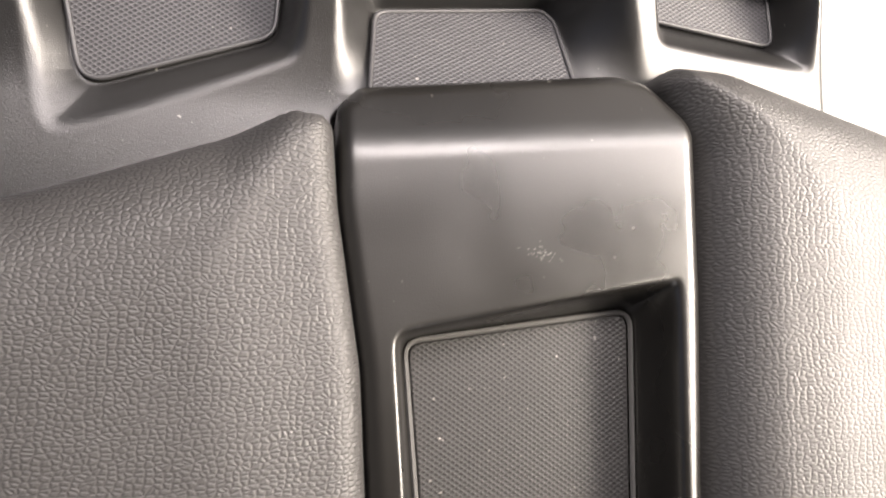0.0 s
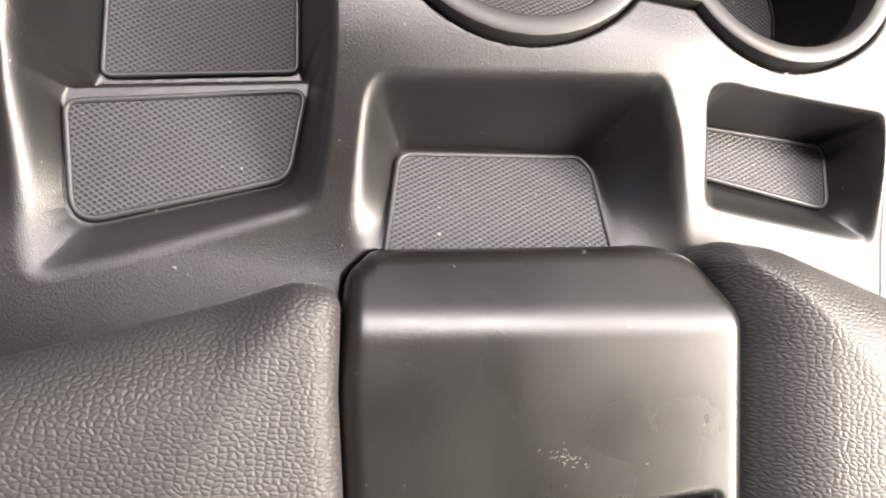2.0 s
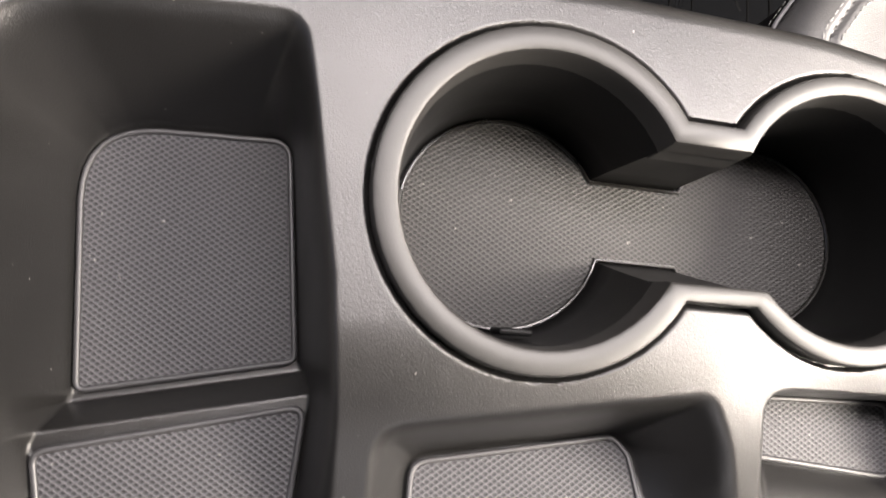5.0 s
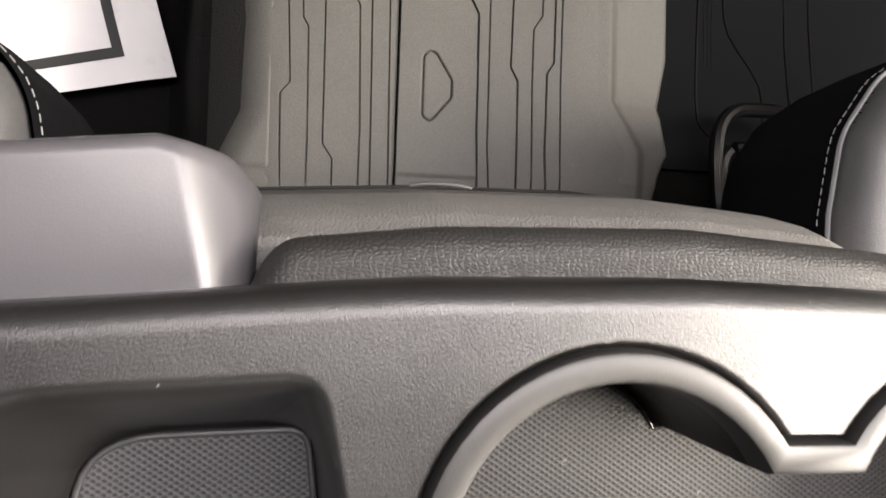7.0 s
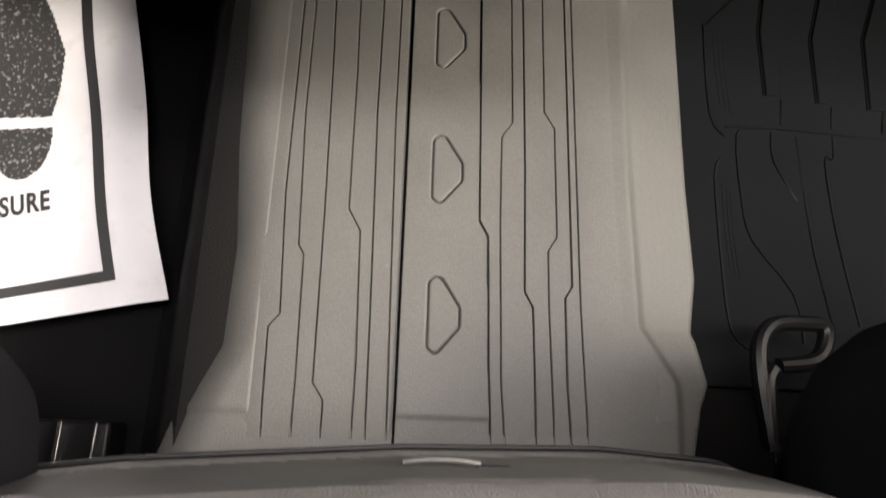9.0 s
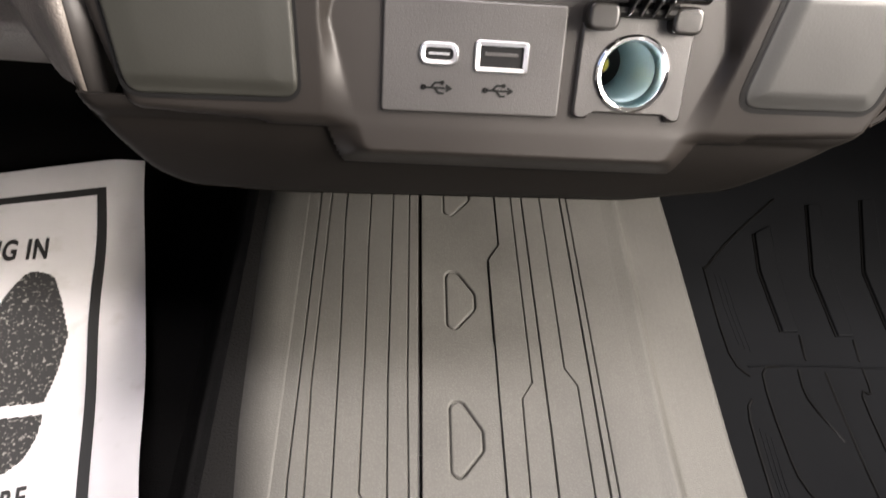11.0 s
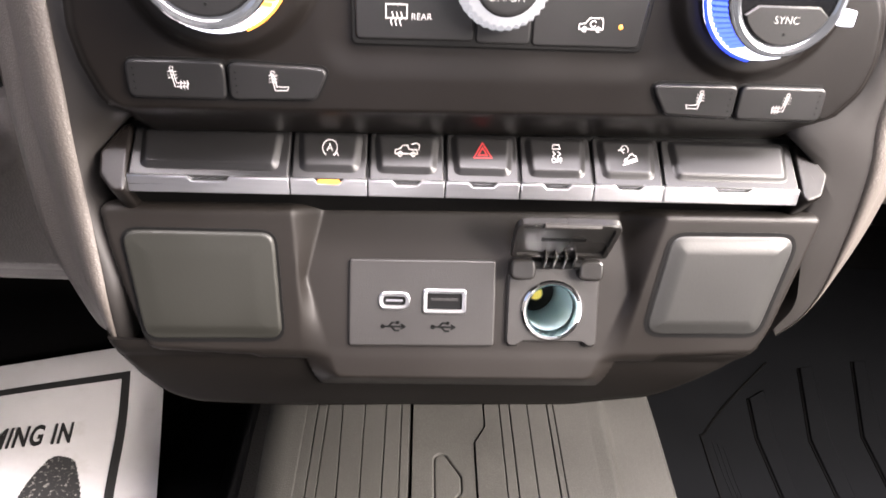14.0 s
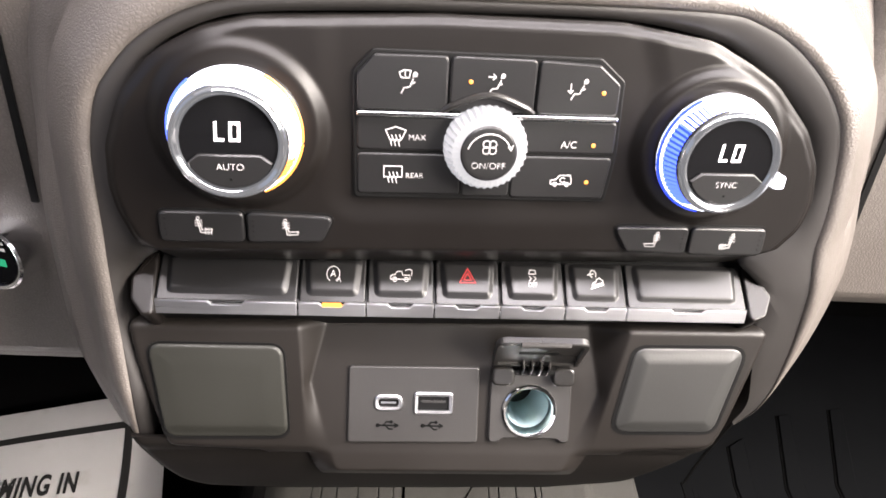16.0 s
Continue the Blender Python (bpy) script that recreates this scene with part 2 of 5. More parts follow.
# ---- shape helpers ----
def rp(points, r, n=5):
    """A closed outline with rounded corners; r is one radius or one for each corner."""
    out, k = [], len(points)
    for i, p in enumerate(points):
        a, b, c = Vector(points[i - 1]), Vector(p), Vector(points[(i + 1) % k])
        rad = r[i] if isinstance(r, (list, tuple)) else r
        d1, d2 = (a - b), (c - b)
        l1, l2 = d1.length, d2.length
        d1, d2 = d1 / l1, d2 / l2
        half = math.acos(max(-1, min(1, d1.dot(d2)))) / 2
        cut = min(rad / max(math.tan(half), 1e-4), 0.48 * l1, 0.48 * l2)
        for j in range(n + 1):
            s = j / n
            out.append(tuple((b + d1 * cut) * (1 - s) ** 2 + b * 2 * s * (1 - s) + (b + d2 * cut) * s ** 2))
    return out


def circle(cx, cy, r, n=48, a0=0.0, a1=360.0):
    full = abs(a1 - a0) >= 359.9
    m = n if full else n + 1
    return [(cx + r * math.cos(radians(a0 + (a1 - a0) * i / n)), cy + r * math.sin(radians(a0 + (a1 - a0) * i / n))) for i in range(m)]


def area(o):
    return sum(o[i - 1][0] * o[i][1] - o[i][0] * o[i - 1][1] for i in range(len(o))) / 2


def inset(o, d):
    """The outline moved inwards by d."""
    if abs(d) < 1e-9:
        return list(o)
    s, k, out = (1 if area(o) > 0 else -1), len(o), []
    for i in range(k):
        a, b, c = Vector(o[i - 1]), Vector(o[i]), Vector(o[(i + 1) % k])
        e1, e2 = b - a, c - b
        e1 = e1.normalized() if e1.length > 1e-9 else Vector((0, 0))
        e2 = e2.normalized() if e2.length > 1e-9 else Vector((0, 0))
        t = (e1 + e2)
        t = t.normalized() if t.length > 1e-6 else e1
        cosh = max(0.5, t.dot(e1) if e1.length else 1)
        out.append((b.x - s * t.y * d / cosh, b.y + s * t.x * d / cosh))
    return out


def loft(bm, rings, top=True, bottom=True, closed=True):
    """Faces between rings of equally many 3D points."""
    vs = [[bm.verts.new(p) for p in ring] for ring in rings]
    k = len(vs[0])
    for a, b in zip(vs, vs[1:]):
        for i in range(k if closed else k - 1):
            j = (i + 1) % k
            bm.faces.new((a[i], a[j], b[j], b[i]))
    if closed and bottom:
        bm.faces.new(vs[0][::-1])
    if closed and top:
        bm.faces.new(vs[-1])
    return vs


def slab(outline, profile, bm=None, m=None, zf=None, top=True, bottom=True):
    """A solid over an outline: profile rows of (inset, height) from the foot to the top."""
    bm = bm or bmesh.new()
    if area(outline) < 0:
        outline = outline[::-1]
    rings = []
    for d, z in profile:
        ring = [Vector((x, y, z + (zf(x, y) if zf else 0))) for x, y in inset(outline, d)]
        rings.append([m @ p for p in ring] if m else ring)
    if top and len(profile) > 2:
        d, z = profile[-1]
        ring = [Vector((x, y, z + (zf(x, y) if zf else 0))) for x, y in inset(outline, d + 0.00015)]
        rings.append([m @ p for p in ring] if m else ring)
    loft(bm, rings, top, bottom)
    return bm


def edge_profile(z0, z1, r, n=4, draft=0.0):
    """Foot at z0, straight side, a rounded edge of radius r at the top z1."""
    rows = [(0.0, z0)]
    for i in range(n + 1):
        a = radians(90 * i / n)
        rows.append((draft + r * (1 - math.cos(a)), z1 - r + r * math.sin(a)))
    return rows


def box(x0, x1, y0, y1, z0, z1, r=0.004, corner=None, m=None, bm=None):
    """A box with rounded corners and a rounded top edge."""
    o = rp([(x0, y0), (x1, y0), (x1, y1), (x0, y1)], corner or max(r * 1.2, 0.0005))
    return slab(o, edge_profile(z0, z1, r), bm=bm, m=m)


def strokes(lines, w, z0=0.0, z1=0.0003, m=None, bm=None):
    """Flat bars of width w along polylines."""
    bm = bm or bmesh.new()
    for line in lines:
        for a, b in zip(line, line[1:]):
            a, b = Vector(a), Vector(b)
            d = b - a
            if d.length < 1e-7:
                continue
            d.normalize()
            s = Vector((-d.y, d.x)) * w / 2
            e = d * w * 0.35
            quad = [a - e - s, b + e - s, b + e + s, a - e + s]
            slab([tuple(q) for q in quad], [(0, z0), (0, z1)], bm=bm, m=m)
    return bm


def tube(points, r, n=10, bm=None, closed=False):
    """A round bar along 3D points."""
    bm = bm or bmesh.new()
    pts = [Vector(p) for p in points]
    rings, k = [], len(pts)
    ref = Vector((0.13, 0.21, 0.97))
    for i, p in enumerate(pts):
        a = pts[i - 1] if i or closed else p
        b = pts[(i + 1) % k] if i < k - 1 or closed else p
        t = (b - a).normalized()
        u = t.cross(ref).normalized()
        v = t.cross(u)
        rings.append([p + (u * math.cos(2 * math.pi * j / n) + v * math.sin(2 * math.pi * j / n)) * r for j in range(n)])
    if closed:
        rings.append(rings[0])
    loft(bm, rings, not closed, not closed)
    return bm


def curve_points(points, n=6):
    """A smooth line through a few points."""
    pts = [Vector(p) for p in points]
    out = []
    for i in range(len(pts) - 1):
        p0, p1, p2, p3 = pts[max(i - 1, 0)], pts[i], pts[i + 1], pts[min(i + 2, len(pts) - 1)]
        for j in range(n):
            s = j / n
            out.append(0.5 * ((2 * p1) + (p2 - p0) * s + (2 * p0 - 5 * p1 + 4 * p2 - p3) * s * s + (3 * p1 - p0 - 3 * p2 + p3) * s ** 3))
    out.append(pts[-1])
    return out


def sdf(X, Y, poly):
    """Signed distance to a polygon, negative inside."""
    d = np.full(X.shape, 1e9)
    inside = np.zeros(X.shape, bool)
    for i in range(len(poly)):
        (x1, y1), (x2, y2) = poly[i - 1], poly[i]
        ex, ey = x2 - x1, y2 - y1
        ll = ex * ex + ey * ey
        if ll < 1e-16:
            continue
        t = np.clip(((X - x1) * ex + (Y - y1) * ey) / ll, 0, 1)
        d = np.minimum(d, np.hypot(X - x1 - t * ex, Y - y1 - t * ey))
        if abs(ey) > 1e-12:
            inside ^= ((y1 > Y) != (y2 > Y)) & (X < ex * (Y - y1) / ey + x1)
    return np.where(inside, -d, d)


def sstep(t):
    t = np.clip(t, 0, 1)
    return t * t * (3 - 2 * t)


def relief(x0, x1, y0, y1, step, height, m=None, outline=None, skirt=0.0):
    """A mesh over a fine grid: height(X, Y) gives the heights and which cells exist. Its border is drawn
    onto an outline, where one is given, and a skirt hangs from it."""
    if outline:
        x0, x1, y0, y1 = x0 - 2 * step, x1 + 2 * step, y0 - 2 * step, y1 + 2 * step
    xs, ys = np.arange(x0, x1 + step / 2, step), np.arange(y0, y1 + step / 2, step)
    X, Y = np.meshgrid(xs, ys)
    if outline:
        S = sdf(X, Y, outline)
        gy, gx = np.gradient(S, step)
        g = np.maximum(np.hypot(gx, gy), 0.5)
        near = (S > -0.35 * step) & (S < 1.6 * step)
        X, Y = np.where(near, X - gx * S / g, X), np.where(near, Y - gy * S / g, Y)
    Z, keep = height(X, Y)
    if outline:
        keep = keep & (S < 0.95 * step)
    ny, nx = X.shape
    idx = np.arange(ny * nx).reshape(ny, nx)
    ok = keep[:-1, :-1] & keep[1:, :-1] & keep[:-1, 1:] & keep[1:, 1:]
    if outline:
        rim = S > -0.35 * step
        ok &= ~(rim[:-1, :-1] & rim[1:, :-1] & rim[:-1, 1:] & rim[1:, 1:])
    quads = np.stack([idx[:-1, :-1], idx[:-1, 1:], idx[1:, 1:], idx[1:, :-1]], -1)[ok]
    used, inv = np.unique(quads, return_inverse=True)
    co = np.stack([X.ravel(), Y.ravel(), Z.ravel()], -1)[used]
    quads = inv.reshape(-1, 4)
    if skirt:
        e = np.concatenate([quads[:, [i, (i + 1) % 4]] for i in range(4)])
        _, first, count = np.unique(np.sort(e, 1), axis=0, return_index=True, return_counts=True)
        rim = e[first[count == 1]]
        ids, pos = np.unique(rim, return_inverse=True)
        low = co[ids] - np.array([0, 0, skirt])
        pos = pos.reshape(-1, 2) + len(co)
        co = np.concatenate([co, low])
        quads = np.concatenate([quads, np.stack([rim[:, 1], rim[:, 0], pos[:, 0], pos[:, 1]], -1)])
    if m is not None:
        a = np.array(m)
        co = co @ a[:3, :3].T + a[:3, 3]
    me = bpy.data.meshes.new("relief")
    me.from_pydata(co.tolist(), [], quads.tolist())
    return me


def finish(me, mat, smooth=35):
    me.materials.append(mat)
    me.shade_smooth()
    me.set_sharp_from_angle(angle=radians(smooth))
    return me


def part(name, bm, mat, parent=None, label="", smooth=35):
    """Links a bmesh, or a mesh, as one object under its thing."""
    if isinstance(bm, bmesh.types.BMesh):
        bmesh.ops.recalc_face_normals(bm, faces=bm.faces)
        me = bpy.data.meshes.new(name)
        bm.to_mesh(me)
        bm.free()
    else:
        me = bm
    ob = new(name, finish(me, mat, smooth))
    if parent:
        ob.parent = parent
    if label:
        ob["label"] = label
    return ob


def thing(name, label, category, group="", kind=""):
    return tagged(new(name), label, category, group, kind)


def text_mesh(body, size, m, depth=0.00015, align="CENTER", spread=1.0, shear=0.0, bold=0.0):
    cu = bpy.data.curves.new("text", "FONT")
    cu.body, cu.size, cu.align_x, cu.align_y = body, size, align, "CENTER"
    cu.extrude, cu.space_character, cu.shear, cu.offset = depth, spread, shear, bold * size
    ob = bpy.data.objects.new("text", cu)
    scene.collection.objects.link(ob)
    bpy.context.view_layer.update()
    me = bpy.data.meshes.new_from_object(ob)
    bpy.data.objects.remove(ob)
    me.transform(m)
    return me


def plane_frame(o, u, v):
    """Local axes on a sloping face: u along it, v up it, the third out of it."""
    u = Vector(u).normalized()
    n = u.cross(Vector(v)).normalized()
    v = n.cross(u)
    return Matrix(((u.x, v.x, n.x, o[0]), (u.y, v.y, n.y, o[1]), (u.z, v.z, n.z, o[2]), (0, 0, 0, 1)))


MM = 0.001


def mm(points):
    return [(x * MM, y * MM) for x, y in points]


# ---- folded centre seat back with its storage tray ----
DECK = 0.345
C1, C2 = (0.083, -0.055), (0.190, -0.050)


def cup_outline(r1, r2, y_top, y_bot, n=40):
    """Two round wells joined by a channel."""
    out = []
    a_top = math.asin(max(-1, min(1, (y_top - C1[1]) / r1)))
    a_bot = math.asin(max(-1, min(1, (y_bot - C1[1]) / r1)))
    for i in range(n + 1):
        a = a_top + (2 * math.pi + a_bot - a_top) * i / n
        out.append((C1[0] + r1 * math.cos(a), C1[1] + r1 * math.sin(a)))
    b_bot = -math.pi - math.asin(max(-1, min(1, (y_bot - C2[1]) / r2)))
    b_top = math.pi - math.asin(max(-1, min(1, (y_top - C2[1]) / r2)))
    for i in range(n + 1):
        a = b_bot + (b_top - b_bot) * i / n
        out.append((C2[0] + r2 * math.cos(a), C2[1] + r2 * math.sin(a)))
    return out


LEFT_RIM = rp([(0.006, -0.006), (-0.070, -0.011), (-0.091, -0.034), (-0.080, -0.100), (-0.0768, -0.150), (-0.0722, -0.183),
               (-0.0655, -0.2140), (0.0275, -0.1748), (0.0278, -0.150), (0.0262, -0.125), (0.0215, -0.085)],
              [0.012, 0.03, 0.03, 0.05, 0.05, 0.05, 0.016, 0.013, 0.04, 0.06, 0.06], 10)
LEFT_FLOOR = rp([(0.001, -0.033), (-0.071, -0.036), (-0.0605, -0.129), (-0.0660, -0.1435),
                 (-0.0560, -0.1890), (0.0145, -0.1620), (0.0168, -0.1235), (0.0115, -0.113)],
                [0.008, 0.026, 0.004, 0.006, 0.010, 0.010, 0.003, 0.003])
MID_RIM = rp([(0.0355, -0.1265), (0.143, -0.1095), (0.1545, -0.128), (0.173, -0.166), (0.190, -0.240), (0.0365, -0.240)],
             [0.013, 0.011, 0.03, 0.05, 0.006, 0.006], 8)
MID_FLOOR = rp([(0.0535, -0.1435), (0.130, -0.1315), (0.1355, -0.138), (0.1415, -0.178), (0.0505, -0.191)],
               [0.007, 0.007, 0.006, 0.005, 0.005])
SMALL_RIM = rp([(0.159, -0.1080), (0.2445, -0.1075), (0.2585, -0.1605), (0.1725, -0.1560)], [0.010, 0.009, 0.010, 0.010])
SMALL_FLOOR = rp([(0.171, -0.1130), (0.2400, -0.1118), (0.2428, -0.1413), (0.178, -0.1352)], [0.004, 0.005, 0.006, 0.004])
DECK_EDGE = rp([(-0.118, 0.0035), (-0.053, 0.0090), (-0.012, 0.0130), (0.03, 0.0165), (0.105, 0.0185), (0.18, 0.0165), (0.243, 0.008),
                (0.2425, -0.088), (0.258, -0.140), (0.2700, -0.172), (0.280, -0.262), (-0.118, -0.262)], [0.02, 0.2, 0.2, 0.2, 0.2, 0.2, 0.02, 0.05, 0.05, 0.05, 0.004, 0.004])
PANEL_EDGE = rp([(0.0385, -0.196), (0.046, -0.1865), (0.150, -0.1715), (0.163, -0.1745), (0.1775, -0.194), (0.1790, -0.26), (0.1775, -0.45), (0.062, -0.45), (0.049, -0.290), (0.0395, -0.235)],
                [0.008, 0.008, 0.02, 0.014, 0.02, 0.05, 0.004, 0.004, 0.1, 0.1], 8)
LEFT_PAD = rp([(-0.30, -0.300), (-0.062, -0.2335), (0.022, -0.2015), (0.0365, -0.203), (0.0395, -0.235), (0.049, -0.290), (0.061, -0.45), (0.06, -0.60), (-0.30, -0.60)],
              [0.03, 0.1, 0.016, 0.010, 0.06, 0.1, 0.1, 0.03, 0.03], 8)
RIGHT_PAD = rp([(0.1655, -0.1755), (0.173, -0.1665), (0.196, -0.167), (0.30, -0.194), (0.36, -0.25), (0.36, -0.60), (0.182, -0.60), (0.1792, -0.45), (0.1805, -0.26), (0.1795, -0.205)],
               [0.005, 0.009, 0.04, 0.05, 0.03, 0.03, 0.02, 0.1, 0.1, 0.02], 8)
STEP = ((-0.068, -0.1365), (0.020, -0.1185))


def deck_drop(X, Y):
    """The deck falls away towards its rear, and a little towards the passenger's side."""
    return 0.030 * sstep((-0.095 - Y) / 0.10) + 0.006 * sstep((X - 0.14) / 0.06) * sstep((-0.085 - Y) / 0.03)


def sink(t, a, b):
    """0 at a rim and 1 at the floor: a rounded shoulder over a, a straight wall, a hollow foot over b."""
    k = 1 / (1 - a / 2 - b / 2)
    return np.where(t < a, k * t * t / (2 * a), np.where(t < 1 - b, k * (t - a / 2), 1 - k * (1 - t) ** 2 / (2 * b)))


def deck_height(X, Y):
    Z = DECK - deck_drop(X, Y)
    side = sdf(X, Y, DECK_EDGE)
    a = np.clip(1 + side / 0.009, 0, 1)
    across = (Y - STEP[0][1]) - (X - STEP[0][0]) * (STEP[1][1] - STEP[0][1]) / (STEP[1][0] - STEP[0][0])
    left_floor = 0.306 - 0.016 * np.clip(across / 0.007 + 0.5, 0, 1)
    mid_floor = 0.298 + 0.018 * np.clip((-0.135 - Y) / 0.050, 0, 1)
    for rim, floor, low, shoulder in ((LEFT_RIM, LEFT_FLOOR, left_floor, 0.0065), (MID_RIM, MID_FLOOR, mid_floor, 0.0062), (SMALL_RIM, SMALL_FLOOR, 0.3060, 0.0055)):
        dr, df = -sdf(X, Y, rim), np.maximum(sdf(X, Y, floor), 0)
        wide = np.maximum(dr + df, 1e-6)
        t = np.where(dr > 0, dr / wide, 0)
        Z = Z - (Z - low) * sink(t, np.clip(shoulder / wide, 0.1, 0.6), 0.12)
    Z = Z - 0.009 * (1 - np.sqrt(np.clip(1 - a * a, 0, 1)))
    ring = sdf(X, Y, cup_outline(0.0550, 0.0496, -0.0242, -0.0835))
    Z = Z - 0.0045 * (1 - sstep((ring + 0.0002) / 0.0020))
    for under, start in ((PANEL_EDGE, 0.0020), (LEFT_PAD, -0.0055), (RIGHT_PAD, -0.0055)):
        Z = Z - 0.04 * (1 - sstep((sdf(X, Y, under) - start + 0.005) / 0.005))
    return Z, (ring > -0.006) & (side < 0.01) & ((Y > -0.187) | (X < 0.05) | (X > 0.20))


folded = thing("folded_centre_seat", "folded charcoal centre seat back with storage tray and two cup holders", "console")
part("tray_deck", relief(-0.120, 0.282, -0.264, 0.021, 0.0007, deck_height, outline=DECK_EDGE), TRAY, folded, "grained charcoal plastic tray", 60)
part("tray_skirt", slab(DECK_EDGE, [(0.001, 0.235), (0.0, 0.3362)], top=False, bottom=False, zf=lambda x, y: -float(deck_drop(x, y))), TRAY, folded)

bm = bmesh.new()
rows = [(0.0000, 0.3390), (0.0000, 0.3462), (0.0006, 0.3474), (0.0016, 0.3479), (0.0068, 0.3479), (0.0078, 0.3473), (0.0085, 0.3455), (0.0092, 0.330)]
rings = []
for d, z in rows:
    k = d / 0.0088
    o = cup_outline(0.0547 - d, 0.0493 - d * 0.86, -0.0245 - 0.0088 * k, -0.0832 + 0.0062 * k)
    rings.append([(x, y, z) for x, y in o])
loft(bm, rings, False, False)
part("cup_holder_trim", bm, RING, folded, "raised satin trim ring round both cup holders")
bm = bmesh.new()
rings = []
for r1, r2, yt, yb, z in ((0.0462, 0.0420, -0.0334, -0.0770, 0.3395), (0.0454, 0.0413, -0.0332, -0.0765, 0.334), (0.0446, 0.0400, -0.0330, -0.0735, 0.320),
                          (0.0436, 0.0392, -0.0328, -0.0700, 0.305), (0.0430, 0.0385, -0.0327, -0.0665, 0.291), (0.0420, 0.0378, -0.0334, -0.0660, 0.2895)):
    rings.append([(x, y, z) for x, y in cup_outline(r1, r2, yt, yb)])
loft(bm, rings, False, False)
loft(bm, [rings[-1], [(x, y, 0.2890) for x, y, z in rings[-1]]], True, False)
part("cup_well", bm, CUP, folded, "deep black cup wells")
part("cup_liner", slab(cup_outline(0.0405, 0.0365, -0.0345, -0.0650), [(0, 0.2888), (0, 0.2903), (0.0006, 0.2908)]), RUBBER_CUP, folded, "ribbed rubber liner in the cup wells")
for cx, cy, ang in ((0.083, -0.0965, 90), (0.0395, -0.058, 0), (0.176, -0.087, 70)):
    m = Matrix.Translation((cx, cy, 0.313)) @ Matrix.Rotation(radians(ang), 4, "Z")
    part("grip_tab", box(-0.0012, 0.0012, -0.006, 0.006, -0.004, 0.008, 0.001, m=m), CUP, folded)


def liner(outline, a, slope=0.0, y0=0.0):
    return slab(inset(outline, 0.0012), [(0, -0.0010), (0, 0.0006), (0.0005, 0.0011)], zf=lambda x, y: a + slope * (y - y0))


upper = rp([(0.001, -0.033), (-0.071, -0.036), (-0.0605, -0.1285), (0.0113, -0.1135)], [0.008, 0.026, 0.004, 0.004], 8)
lower = rp([(-0.0656, -0.1448), (-0.0556, -0.1885), (0.0143, -0.1615), (0.0164, -0.1258)], [0.005, 0.010, 0.010, 0.005], 8)
def lip(outline, a, slope=0.0, y0=0.0):
    part("liner_lip", tube([(x, y, a + slope * (y - y0)) for x, y in inset(outline, 0.0006)], 0.0011, 8, closed=True), RUBBER_EDGE, folded, smooth=80)


lip(upper, 0.2912)
part("cup_liner_edge", tube([(x, y, 0.2912) for x, y in cup_outline(0.0408, 0.0368, -0.0343, -0.0652)], 0.0007, 6, closed=True), SATIN, folded)
lip(lower, 0.3072)
lip(MID_FLOOR, 0.2995, -0.36, -0.135)
lip(SMALL_FLOOR, 0.3074)
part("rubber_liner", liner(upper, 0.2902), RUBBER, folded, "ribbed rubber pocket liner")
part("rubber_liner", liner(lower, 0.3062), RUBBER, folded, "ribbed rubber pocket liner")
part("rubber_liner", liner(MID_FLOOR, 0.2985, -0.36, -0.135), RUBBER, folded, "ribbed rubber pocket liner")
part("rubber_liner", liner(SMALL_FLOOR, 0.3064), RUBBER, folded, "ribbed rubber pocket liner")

# back panel between the pads
RECESS_RIM = rp([(0.0585, -0.276), (0.1705, -0.2525), (0.172, -0.449), (0.074, -0.449)], [0.008, 0.006, 0.002, 0.002])
RECESS_FLOOR = rp([(0.0665, -0.2805), (0.160, -0.2665), (0.162, -0.448), (0.084, -0.448)], [0.007, 0.007, 0.002, 0.002])


def panel_height(X, Y):
    side = sdf(X, Y, PANEL_EDGE)
    crease = (Y + 0.2155) - (X - 0.04) * 0.125
    u = np.clip(crease + 0.0045, 0, None)
    Z = 0.3455 - 0.44 * np.where(u < 0.013, u * u / 0.026, u - 0.0065)
    a = np.clip(1 + side / 0.007, 0, 1)
    Z = Z - 0.007 * (1 - np.sqrt(np.clip(1 - a * a, 0, 1)))
    dr, df = -sdf(X, Y, RECESS_RIM), np.maximum(sdf(X, Y, RECESS_FLOOR), 0)
    t = np.where(dr > 0, dr / np.maximum(dr + df, 1e-6), 0)
    Z = Z - 0.024 * (0.55 * t + 0.45 * sstep(t)) * sstep(dr / 0.006)
    return Z, side < 0.01


back = part("back_panel", relief(0.036, 0.181, -0.452, -0.168, 0.001, panel_height, outline=PANEL_EDGE, skirt=0.04), SATIN, folded, "scuffed satin charcoal plastic panel", 60)
part("rubber_insert", slab(inset(RECESS_FLOOR, 0.002), [(0, 0.3205), (0, 0.3222), (0.0006, 0.3226)]), RUBBER_DARK, back, "dusty ribbed rubber insert")
gap = inset(RECESS_FLOOR, 0.0005)
part("insert_border", tube([(x, y, 0.3226) for x, y in gap], 0.0011, 6, closed=True), material("dusty grey rubber", (0.040, 0.039, 0.037), 0.8, wear=0.6), back, "dusty rubber border")
rng = random.Random(4)
scuffs = []
for i in range(34):
    x, y = 0.112 + rng.gauss(0, 0.0042), -0.2485 + rng.gauss(0, 0.0014)
    scuffs.append([(x, y), (x + rng.uniform(0.0002, 0.0010), y + rng.uniform(0.0, 0.0007))])
part("scuff_mark", strokes(scuffs, 0.00018, 0.3454, 0.34554), material("pale scuff", (0.11, 0.107, 0.10), 0.7, vary=0.4), back, "pale scuff marks")


